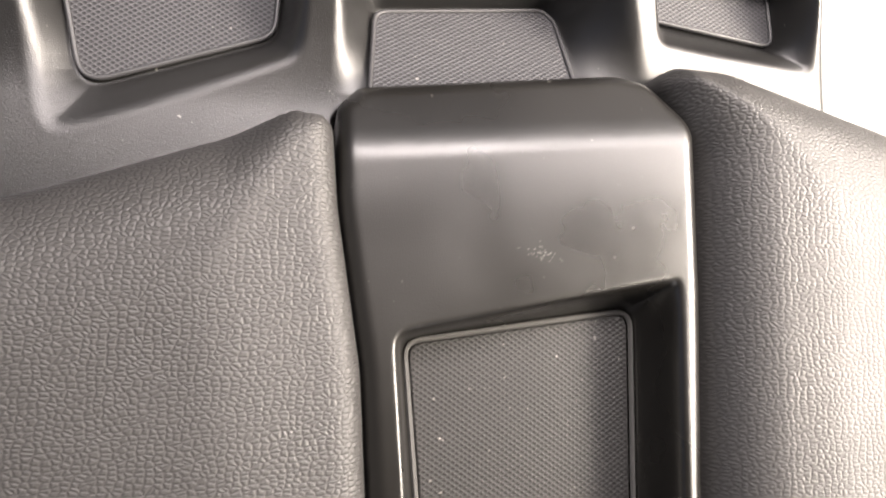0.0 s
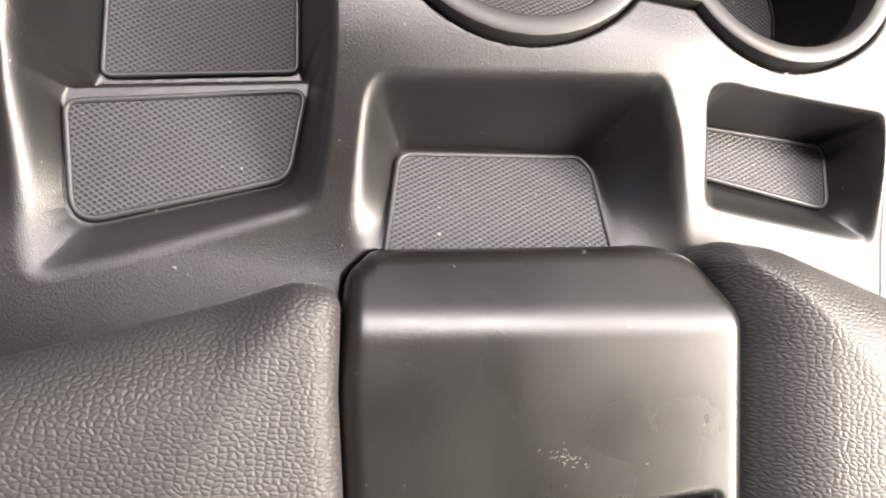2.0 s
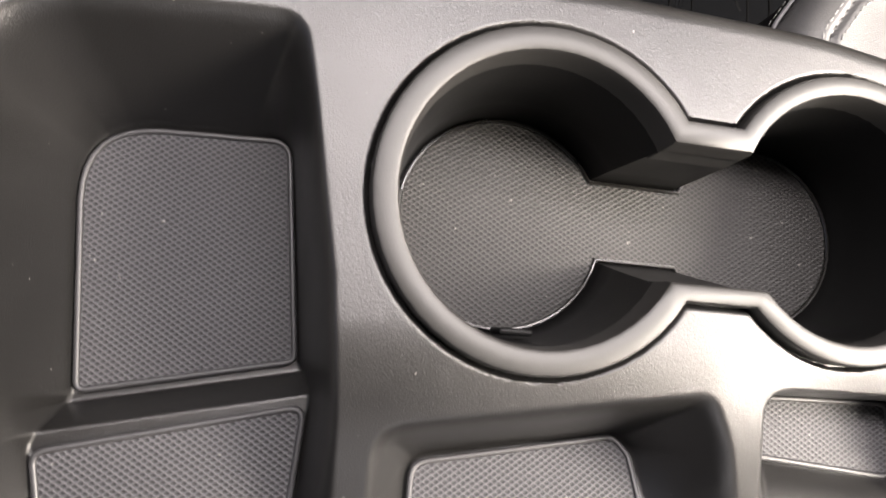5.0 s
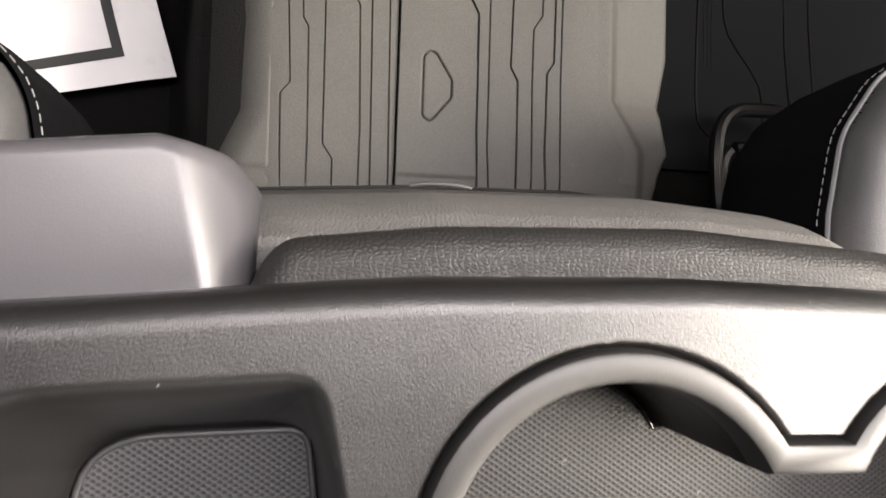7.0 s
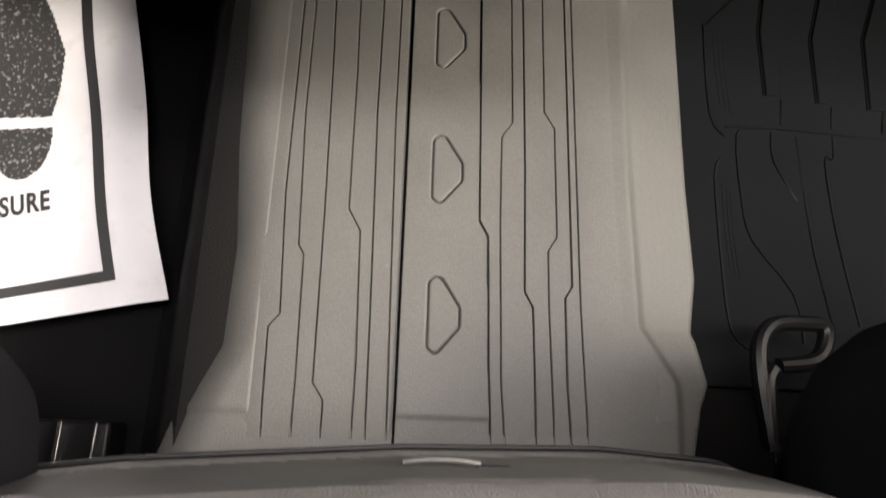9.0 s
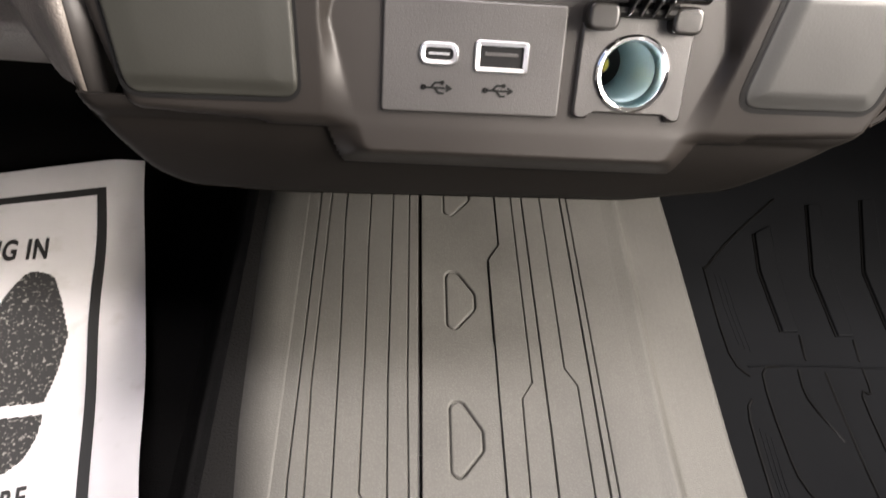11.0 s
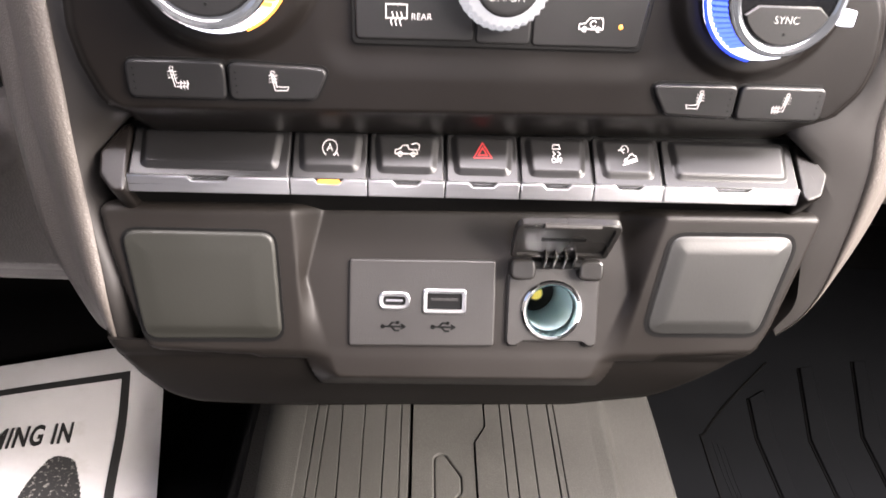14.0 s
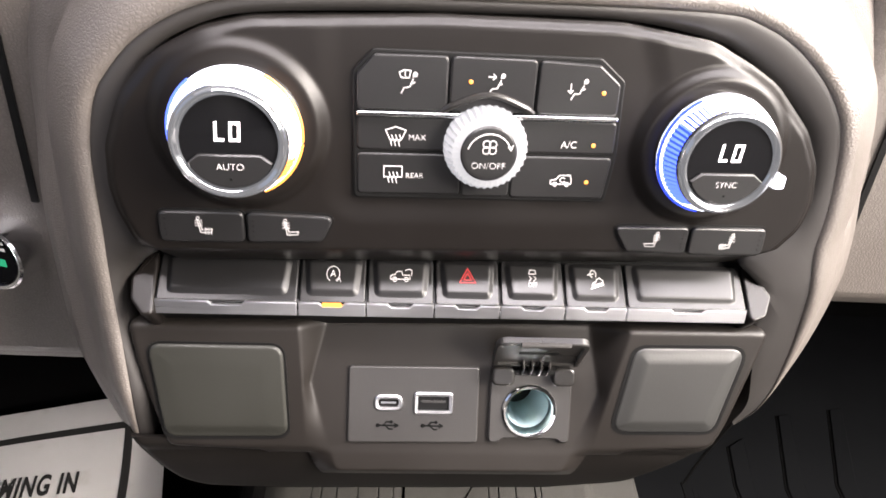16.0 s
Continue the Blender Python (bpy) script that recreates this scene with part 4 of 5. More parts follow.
pad(rp([(-0.63, -0.64), (-0.63, -0.46), (-0.13, -0.46), (-0.13, -0.64)], 0.05), 0.85, 0.04, dseat, "backrest", "charcoal leather backrest", LEATHER_SEAT, foot=0.2)

# adjusting bar under the passenger seat
bar = thing("seat_slide_bar", "black plastic loop of the seat slide bar on a bright rod", "seat lever")
LZ = -0.145
loop = [(0.4135, 0.074), (0.4105, 0.112), (0.409, 0.150), (0.414, 0.178), (0.430, 0.194), (0.456, 0.197), (0.480, 0.196), (0.4845, 0.186), (0.477, 0.168), (0.462, 0.158), (0.430, 0.1535)]
part("loop_grip", tube(curve_points([(x, y, LZ) for x, y in loop], 5), 0.0080, 10), GRIP, bar, "rounded black grip")
part("grip_web", tube(curve_points([(0.4125, 0.088, LZ), (0.413, 0.115, LZ), (0.416, 0.140, LZ), (0.424, 0.151, LZ)], 5), 0.0088, 10), GRIP, bar)
part("rod", tube([(0.413, 0.085, LZ), (0.417, 0.034, LZ - 0.002), (0.428, -0.10, LZ - 0.008)], 0.0016, 8), CHROME, bar, "bright steel rod")

# driver seat rail
rail = thing("driver_seat_rail", "scratched steel seat rail under the driver seat", "seat rail")
part("rail_base", box(-0.30, -0.170, -0.40, 0.082, -0.175, -0.135, 0.004), CUP, rail)
for x, w in ((-0.290, 0.0012), (-0.272, 0.0022), (-0.262, 0.0008), (-0.238, 0.0014), (-0.226, 0.0007), (-0.205, 0.0018), (-0.178, 0.0010)):
    part("rail_rib", box(x - w, x + w, -0.30, 0.080, -0.135, -0.123, 0.0006), GLOSS, rail, "glossy scratched rib")


# ---- dashboard ----
FU = plane_frame((0.080, 0.331, 0.400), (1, 0.06, 0), (0, 0.2, 1))
FL = plane_frame((0.080, 0.319, 0.291), (1, 0.02, 0), (0, 0.6, 1))
FB = plane_frame((0.080, 0.3205, 0.3365), (1, 0.03, 0), (0, 0.866, 0.5))

dash = thing("dashboard", "charcoal dashboard with a soft grained surround", "dashboard")
# the ridge of the surround, from its lower left end over the top to its lower right end, and the foot of its smooth inner bevel
RIDGE = [(-0.0966, 0.3005, 0.2525), (-0.0957, 0.3005, 0.2648), (-0.0950, 0.3015, 0.2780), (-0.0955, 0.305, 0.290), (-0.0975, 0.3149, 0.3207), (-0.0978, 0.3201, 0.3463),
         (-0.0972, 0.3248, 0.370), (-0.0970, 0.3292, 0.392), (-0.0962, 0.333, 0.410), (-0.0915, 0.337, 0.430), (-0.084, 0.339, 0.4420), (-0.070, 0.3416, 0.4562),
         (-0.0487, 0.3441, 0.4682), (-0.026, 0.346, 0.4735), (0.020, 0.348, 0.4758), (0.0574, 0.350, 0.4765), (0.1330, 0.3545, 0.4768), (0.175, 0.3556, 0.4762),
         (0.190, 0.3554, 0.4732), (0.2075, 0.3545, 0.4655), (0.2255, 0.3525, 0.4520), (0.2390, 0.3501, 0.4360), (0.2450, 0.348, 0.4220), (0.2490, 0.3455, 0.4040),
         (0.2512, 0.342, 0.3850), (0.2520, 0.339, 0.3650), (0.2570, 0.3350, 0.3420), (0.2622, 0.334, 0.3080), (0.2652, 0.334, 0.2720), (0.2625, 0.334, 0.2480), (0.2530, 0.334, 0.2325)]
FOOT = [(-0.0893, 0.3035, 0.2480), (-0.0888, 0.3045, 0.2610), (-0.0880, 0.3065, 0.2770), (-0.0895, 0.312, 0.2910), (-0.0945, 0.325, 0.3180), (-0.0885, 0.331, 0.3430),
        (-0.0720, 0.323, 0.3635), (-0.0845, 0.327, 0.3860), (-0.0865, 0.331, 0.4050), (-0.0825, 0.334, 0.4200), (-0.0745, 0.338, 0.4350), (-0.0620, 0.342, 0.4525),
        (-0.0425, 0.345, 0.4625), (-0.023, 0.347, 0.4670), (0.020, 0.350, 0.4695), (0.0570, 0.352, 0.4705), (0.1300, 0.356, 0.4705), (0.172, 0.357, 0.4640),
        (0.185, 0.357, 0.4590), (0.1995, 0.356, 0.4505), (0.2165, 0.354, 0.4380), (0.2290, 0.352, 0.4250), (0.2350, 0.350, 0.4135), (0.2385, 0.348, 0.4000),
        (0.2380, 0.346, 0.3870), (0.2340, 0.344, 0.3770), (0.2155, 0.340, 0.3575), (0.2330, 0.335, 0.3400), (0.2340, 0.331, 0.3120), (0.2370, 0.3295, 0.2820), (0.2465, 0.331, 0.2430)]
front_line, foot_line = curve_points(RIDGE, 4), curve_points(FOOT, 4)


def flare(d, dy):
    """The ridge moved outwards by d and back by dy; the skin runs back further beside the upper panel and narrows to its lower ends."""
    out = []
    last = len(front_line) - 1
    for i, p in enumerate(front_line):
        a, b = front_line[max(i - 2, 0)], front_line[min(i + 2, last)]
        t = Vector((b.x - a.x, 0, b.z - a.z)).normalized()
        side = float(sstep((20 - i) / 16))
        o = Vector((-t.z, 0, t.x)).lerp(Vector((-1, 0, -0.1)), side)
        k = float(np.interp(i, [0, 4, 8, 12, 16, 22, last - 22, last - 14, last - 8, last - 5, last], [0.24, 0.44, 0.62, 0.76, 0.88, 1.0, 1.0, 0.72, 0.16, 0.03, 0.02]))
        back = 0.022 * float(sstep((p.z - 0.29) / 0.14)) if d > 0.03 else 0.0
        out.append((p.x + o.x * d * k, p.y + (dy * k if dy < 0.05 else dy) + back, p.z + o.z * d * k))
    return out


def between(f, dy):
    return [p.lerp(q, f) + Vector((0, dy, 0)) for p, q in zip(foot_line, front_line)]


bm = bmesh.new()
loft(bm, [between(-0.10, 0.016), between(0.0, 0.003), between(0.10, 0.0), between(0.5, -0.0006), between(0.85, -0.0006), between(1.0, 0.0006)], closed=False)
part("inner_trim", bm, TRIM, dash, "smooth charcoal inner trim round the controls", 80)
bm = bmesh.new()
loft(bm, [flare(-0.0004, 0.004), flare(0.0, 0.0004), flare(0.0018, -0.0012), flare(0.005, -0.0012), flare(0.009, 0.0010), flare(0.014, 0.0055), flare(0.019, 0.011), flare(0.025, 0.018),
          flare(0.032, 0.024), flare(0.042, 0.031), flare(0.052, 0.040), flare(0.060, 0.056), flare(0.064, 0.085), flare(0.067, 0.15), flare(0.070, 0.30)], closed=False)
part("centre_surround", bm, DASH, dash, "soft grained surround of the centre stack", 80)

# wings of the dashboard left and right of the centre stack
left_wing = rp([(-0.86, 0.200), (-0.10, 0.200), (-0.10, 0.60), (-0.86, 0.60)], 0.02)
XZ = plane_frame((0, 0.3988, 0), (1, 0, 0), (0, 0, 1))
part("wing", slab(left_wing, [(0.02, -0.30), (0, -0.10), (0, -0.010), (0.004, -0.003), (0.012, 0.0)], m=XZ), DASH, dash, "grained dash skin beside the wheel", 60)
bm = bmesh.new()
loft(bm, [[(-0.86, y, z), (-0.13, y, z)] for y, z in ((0.4010, 0.235), (0.4010, 0.208), (0.4060, 0.195), (0.430, 0.170), (0.495, 0.112), (0.503, 0.108), (0.512, 0.114), (0.60, 0.20))], closed=False)
part("knee_bolster", bm, DASH, dash, "grained lower dash panel beside the steering column", 60)
right_wing = rp([(0.27, 0.275), (1.02, 0.275), (1.02, 0.60), (0.27, 0.60)], 0.02)
part("wing", slab(right_wing, [(0.02, -0.30), (0, -0.10), (0, -0.012), (0.005, -0.003), (0.016, 0.0)], m=XZ), DASH, dash, "grained dash skin on the passenger side", 60)
part("dash_top", slab(rp([(-0.86, 0.412), (1.02, 0.412), (1.02, 1.05), (-0.86, 1.05)], 0.02), [(0, 0.585), (0, 0.615), (0.010, 0.628), (0.03, 0.632)]), DASH, dash, "grained dash top", 60)
for x0, z0, x1, z1 in ((-0.156, 0.450, -0.171, 0.335), (0.300, 0.425, 0.3125, 0.342)):
    m = plane_frame((0, 0.3985, 0), (1, 0, 0), (0, 0, 1))
    part("trim_gap", strokes([[(x0, z0 + 0.03), (x1, z1)]], 0.004, 0.0, 0.0014, m=m), CUP, dash, "black gap between dash panels")

starter = thing("start_button", "round engine start button with a bright ring", "button")
SB = plane_frame((-0.202, 0.386, 0.302), (1, -0.25, 0), (0, 0.10, 1))
part("bright_ring", slab(circle(0, 0, 0.0235), [(0, -0.02), (0, 0.001), (0.0012, 0.0022), (0.0028, 0.0016), (0.003, -0.002)], m=SB, top=False), CHROME, starter, "bright ring")
part("button_face", slab(circle(0, 0, 0.0203), [(0, -0.01), (0, -0.001), (0.001, 0.0)], m=SB), GLASS_BLACK, starter)
part("green_lamp", slab(rp([(0.002, -0.006), (0.011, -0.006), (0.011, -0.001), (0.002, -0.001)], 0.0005), [(0, 0), (0, 0.0003)], m=SB), GLOW_GREEN, starter, "small green lamp")
part("writing_bar", strokes([[(0.002, 0.006), (0.012, 0.006)], [(0.004, 0.0105), (0.012, 0.0105)]], 0.0018, 0, 0.0003, m=SB), MARK, starter)

pedal = thing("brake_pedal", "black rubber brake pedal", "pedal")
PD = plane_frame((-0.475, 0.72, 0.03), (1, 0, 0), (0, 0.45, 1))
part("pedal_pad", slab(rp([(-0.055, -0.035), (0.075, -0.035), (0.075, 0.04), (-0.055, 0.04)], 0.014), edge_profile(-0.01, 0.006, 0.003), m=PD), CUP, pedal)
for i in range(6):
    part("rib", box(-0.045, 0.065, -0.026 + i * 0.0105, -0.020 + i * 0.0105, 0.004, 0.0085, 0.001, m=PD), CUP, pedal)
part("arm", tube([PD @ Vector((0.01, 0.03, -0.008)), (-0.465, 0.80, 0.20), (-0.465, 0.86, 0.40)], 0.009, 8), CUP, pedal)

# climate control panel
climate = thing("climate_panel", "matt black climate panel with two lit dials and a fan dial", "control panel")
PANEL_OUT = rp(mm([(-166.5, 15), (-168, -3), (-166, -15), (-160.5, -30), (-152.5, -37), (-150, -51), (138, -52), (139, -41), (150, -31.5), (158.5, -21), (161, -7), (157.7, 12), (148, 29),
                   (127, 50), (113, 58), (93, 67.5), (52, 73.5), (-26, 73.7), (-103, 70), (-123, 65), (-142, 55), (-158, 37)]),
               [0.03, 0.03, 0.03, 0.015, 0.006, 0.003, 0.003, 0.006, 0.015, 0.02, 0.03, 0.03, 0.03, 0.04, 0.03, 0.03, 0.06, 0.1, 0.05, 0.04, 0.04, 0.04], 8)
CHANNEL = rp(mm([(-72, 78), (-70, -8), (-62, -14), (56, -14), (66, -8), (72, 50), (60, 78)]), 0.012)
DIALS = ((-109, 25.5), (100, 20.5))


def panel_face(X, Y):
    side = sdf(X, Y, PANEL_OUT)
    Z = -0.0030 * sstep(1 + side / 0.005)
    Z = Z - 0.0009 * (1 - sstep(sdf(X, Y, CHANNEL) / 0.012 + 0.5))
    for u, v in DIALS:
        r = np.hypot(X - u * MM, Y - v * MM)
        Z = Z + 0.0035 * (1 - sstep((r - 0.0315) / 0.007))
    Z = Z - 0.0235 * np.clip((-0.0318 - Y) / 0.0185, 0, 1.1) ** 1.2
    return Z, side < 0.01


part("panel_face", relief(-0.171, 0.164, -0.053, 0.077, 0.0008, panel_face, FU, PANEL_OUT, 0.02), PANEL, climate, smooth=60)

INFO = {}


def local(u, v, h=0.0):
    return FU @ Matrix.Translation((u * MM, v * MM, h * MM))


def key(outline, parent, frame_m, h0=-4.0, h1=2.2, r=0.9, name="button", mat=KEY, label="", draft=0.0):
    return part(name, slab(outline, edge_profile(h0 * MM, h1 * MM, r * MM, 3, draft * MM), m=frame_m), mat, parent, label, 30)


def mark(lines, w, parent, m, mat=MARK, name="symbol"):
    return part(name, strokes([mm(l) for l in lines], w * MM, 0, 0.00025, m=m), mat, parent)


def word(body, size, parent, m, mat=MARK, spread=1.0):
    return part("lettering", text_mesh(body, size * MM, m, 0.0001, spread=spread, bold=-0.012), mat, parent)


def dot(u, v, h, parent, mat=GLOW_AMBER, r=0.9):
    return part("indicator_lamp", slab(circle(0, 0, r * MM, 12), [(0, 0), (0, 0.0002), (0.0003, 0.0004)], m=local(u, v, h)), mat, parent, "small amber lamp" if mat is GLOW_AMBER else "")


# Weak glow put into the bezels and the fan dial to brighten them.
BEZEL_METAL = material("bezel chrome with an added glow", (0.84, 0.84, 0.86), 0.10, metal=0.95, vary=0.08, emit=0.12)
FAN_CLEAR = material("clear acrylic with an added glow", (0.90, 0.89, 0.90), 0.16, metal=0.5, vary=0.08, emit=0.30)


# dials
def rib(m, a, r, h):
    return m @ Vector((r * math.cos(radians(a)), r * math.sin(radians(a)), h))


def dial(u, v, label, word_text, arcs, tall):
    m = local(u, v) @ Matrix.Diagonal((0.96, 0.96, tall, 1))
    ring_rows = [(0.0, -0.002), (0.0, 0.005), (0.0010, 0.0062), (0.0030, 0.0066)]
    base = part("temperature_dial", slab(circle(0, 0, 0.0284), ring_rows, m=m), CHROME, climate, label)
    # ribbed lit band, in arcs
    for a0, a1, mat, edge in arcs:
        n = max(6, int((a1 - a0) / 2.5))
        bm = bmesh.new()
        for i in range(n):
            loft(bm, [[rib(m, a0 + (a1 - a0) * j / n, r + 0.0007 * (j % 2), h) for j in (i, i + 1)] for r, h in ((0.0266, 0.0092), (0.0258, 0.0118), (0.0236, 0.0170))], closed=False) if i % 2 or not edge else None
        part("lit_band", bm, mat, base, smooth=5)
        if edge:
            bm = bmesh.new()
            for i in range(0, n, 2):
                loft(bm, [[rib(m, a0 + (a1 - a0) * j / n, r + 0.0007 * (j % 2), h) for j in (i, i + 1)] for r, h in ((0.0266, 0.0092), (0.0258, 0.0118), (0.0236, 0.0170))], closed=False)
            part("lit_rib_edges", bm, edge, base, "bright edges of the lit ribs", smooth=5)
    part("lit_foot", slab(circle(0, 0, 0.0282, 72), [(0, 0.0055), (0.0004, 0.0075), (0.0014, 0.0092), (0.0019, 0.0094)], m=m, top=False, bottom=False), GLOW_WHITE, base, "smooth lit foot of the dial")
    part("bezel", slab(circle(0, 0, 0.0238, 64), [(0, 0.015), (0, 0.0180), (0.0008, 0.0192), (0.0018, 0.0198), (0.0030, 0.0194), (0.0040, 0.0184), (0.0042, 0.016)], m=m, top=False, bottom=False), BEZEL_METAL, base, "chrome bezel with an added glow")
    part("collar", slab(circle(0, 0, 0.0242, 64), [(0, 0.0165), (0, 0.0178), (0.0006, 0.0182)], m=m, top=False, bottom=False), CHROME, base, "thin chrome collar")
    part("display", slab(circle(0, 0, 0.0197), [(0, 0.015), (0, 0.0180)], m=m), GLASS_BLACK, base, "black glass display")
    low = [(x, y) for x, y in circle(0, 0, 0.0193, 64) if y < -0.0078]
    low = sorted(low, key=lambda p: math.atan2(p[1], p[0]))
    part("push_key", slab([(0.0125, -0.0046), (-0.0125, -0.0046), (-0.0172, -0.0082)] + low[1:-1] + [(0.0172, -0.0082)], [(0, 0.0178), (0, 0.0188), (0.0006, 0.0193)], m=m), KEY, base, "matt black push key")
    part("lettering", text_mesh(word_text, 0.0041, m @ Matrix.Translation((0, -0.0098, 0.0194)), 0.0001, bold=-0.026), MARK, base)
    lean = lambda pts: mm([(x * 0.8 + (y - 5) * 0.05, y * 0.8 + 1.2) for x, y in pts])
    part("lit_letter", slab(lean([(-6.9, 9.7), (-6.9, -0.5), (-1.9, -0.5), (-1.9, 0.9), (-5.5, 0.9), (-5.5, 9.7)]), [(0, 0.0181), (0, 0.0183)], m=m), GLOW, base, "lit white letter")
    bm = bmesh.new()
    hole, rim = lean([(1.9, 0.9), (4.7, 0.9), (4.7, 8.3), (1.9, 8.3)]), lean([(0.5, -0.5), (6.1, -0.5), (6.1, 9.7), (0.5, 9.7)])
    loft(bm, [[m @ Vector((x, y, h)) for x, y in o] for o, h in ((rim, 0.0181), (rim, 0.0183), (hole, 0.0183), (hole, 0.0181))], False, False)
    part("lit_letter", bm, GLOW, base, "lit white letter")
    dotm = m @ Matrix.Translation((0, -0.0150, 0.0193))
    part("indicator_lamp", slab(circle(0, 0, 0.0006, 10), [(0, 0), (0, 0.0002)], m=dotm), MARK_DIM, base)
    return base


left_dial = dial(*DIALS[0], "climate dial with lit white and amber ring showing LO", "AUTO", [(75, 290, GLOW_WHITE, None), (290, 318, GLOW_WHITE, GLOW_PEACH), (318, 342, GLOW_AMBER, GLOW_PEACH), (342, 395, GLOW_WHITE, GLOW_PEACH), (395, 435, GLOW_WHITE, None)], 1.3)
right_dial = dial(*DIALS[1], "climate dial with lit blue and white ring showing LO", "SYNC", [(145, 238, GLOW_BLUE, GLOW_PALE_BLUE), (105, 145, GLOW_WHITE, GLOW_BLUE), (238, 275, GLOW_PALE_BLUE, GLOW_WHITE), (275, 360, GLOW_WHITE, None), (0, 105, GLOW_WHITE, None)], 1.12)
for d, (u, v), tall, a0, a1, mat, label in ((left_dial, DIALS[0], 1.3, -68, 62, GLOW_AMBER, "amber rim"), (left_dial, DIALS[0], 1.3, 128, 200, GLOW_PALE_BLUE, "violet blue rim"), (right_dial, DIALS[1], 1.12, 118, 262, GLOW_BLUE, "blue rim")):
    turn = local(u, v) @ Matrix.Diagonal((0.96, 0.96, tall, 1))
    part("lit_rim", tube([turn @ Vector((x, y, 0.0074)) for x, y in circle(0, 0, 0.0281, 40, a0, a1)], 0.0008, 6), mat, d, label, 80)
part("pointer_tab", box(0.0235, 0.0285, -0.0115, -0.0055, 0.004, 0.019, 0.0008, m=local(*DIALS[1]) @ Matrix.Diagonal((0.96, 0.96, 1.12, 1))), GLOW_WHITE, right_dial, "lit pointer tab")

# button block
part("block_bezel", slab(rp(mm([(-61.6, -5.6), (-61.6, 50.6), (-53.2, 59.8), (43.6, 59.2), (55.2, 49.8), (56.8, 16), (54.6, -6.2)]), 0.003, 4), [(0, -0.004), (0, 0.0002), (0.0006, 0.0006)], m=FU), CUP, climate, "black gap round the keys")
for o, n in ((mm([(-60, 34.8), (-60, 50), (-52.5, 58), (-21.8, 58.2), (-21.8, 34.8)]), "l"), (mm([(-20.8, 34.8), (-20.8, 58.2), (15.8, 57.8), (15.8, 34.8)]), "c"), (mm([(16.8, 34.8), (16.8, 57.8), (43, 56.6), (53, 48.5), (53.4, 34.8)]), "r")):
    b = key(rp(o, 0.0026, 5), climate, FU, label="")
    INFO[n] = b
for n, o in (("max", [(-60, 17), (-60, 32), (-14, 32), (-14, 17)]), ("rear", [(-60, -3.4), (-60, 15.6), (-14, 15.6), (-14, -3.4)]), ("ac", [(9, 17), (9, 32), (54.5, 32), (55, 17)]),
             ("recirc", [(9, -4.4), (9, 15.6), (55, 15.6), (53, -4.4)]), ("mid", [(-13.4, -4), (-13.4, 8), (8.4, 8), (8.4, -4)])):
    INFO[n] = key(rp(mm(o), 0.0024, 5), climate, FU, h1=1.2)
part("chrome_strip", slab(rp(mm([(-60.2, 32.4), (-60.2, 34.6), (53.8, 34.6), (53.8, 32.4)]), 0.0006, 2), edge_profile(-0.003, 0.0036, 0.0008, 3), m=FU), CHROME, climate, "bright strip between the key rows")
part("key_lip", tube([FU @ Vector(p) for p in curve_points([(-0.0235, 0.0350, 0.002), (-0.0185, 0.0385, 0.0035), (-0.004, 0.0432, 0.0045), (0.0105, 0.0385, 0.0035), (0.0155, 0.0350, 0.002)], 5)], 0.0014, 8), FRAME, climate, "curved key lip")
m = local(-4, 20)
bm = bmesh.new()
n = 72
rings = [[m @ Vector(((r - k * (i % 2)) * math.cos(2 * math.pi * i / n), (r - k * (i % 2)) * math.sin(2 * math.pi * i / n), h)) for i in range(n)]
         for r, h, k in ((0.0186, 0.0, 0.0), (0.0186, 0.004, 0.0008), (0.0176, 0.0085, 0.0009), (0.0160, 0.0112, 0.0007), (0.0128, 0.0122, 0.0))]
loft(bm, rings)
fan = part("fan_dial", bm, FAN_CLEAR, climate, "knurled clear fan dial", 10)
part("push_face", slab(circle(0, 0, 0.0122), [(0, 0.010), (0, 0.0126), (0.0008, 0.0134), (0.002, 0.0136)], m=m), KEY, fan, "matt black push face")
part("lettering", text_mesh("ON/OFF", 0.0041, m @ Matrix.Translation((0, -0.0052, 0.0137)), 0.0001, bold=-0.026), MARK, fan)
arc = circle(0, -0.6, 9.6, 18, 18, 162)
top = m @ Matrix.Translation((0, 0, 0.0137))
mark([arc, [(8.0, 3.6), (9.2, 2.2), (9.9, 4.2)]], 0.5, fan, top)
for a in range(4):
    blade = circle(1.9 * math.cos(radians(45 + 90 * a)), 3.2 + 1.9 * math.sin(radians(45 + 90 * a)), 1.55, 12)
    mark([blade + [blade[0]]], 0.42, fan, top)

FIG = [[(1, 4), (2.4, 5.2)], [(1.2, 3), (-0.5, -1.2), (-3.4, -1.6), (-4.8, -4.4)], [(2, 1.2), (-0.2, 0.4)]]
P3 = 2.3
mark([FIG[0], FIG[1], FIG[2], circle(2.2, 5.2, 1.0, 8), [(-6, 6), (-3.6, 7.2), (0, 7), (-1, 3.4), (-5, 3.4), (-6, 6)], [(-3, 4.6), (-3, 6.4)]], 0.48, INFO["l"], local(-37.5, 46, P3) @ Matrix.Scale(0.82, 4))
mark([FIG[0], FIG[1], FIG[2], circle(2.2, 5.2, 1.0, 8), [(-5.5, 4.6), (-1.8, 4.6)], [(-3, 6), (-1.5, 4.6), (-3, 3.2)]], 0.48, INFO["c"], local(-0.5, 46.5, P3) @ Matrix.Scale(0.82, 4))
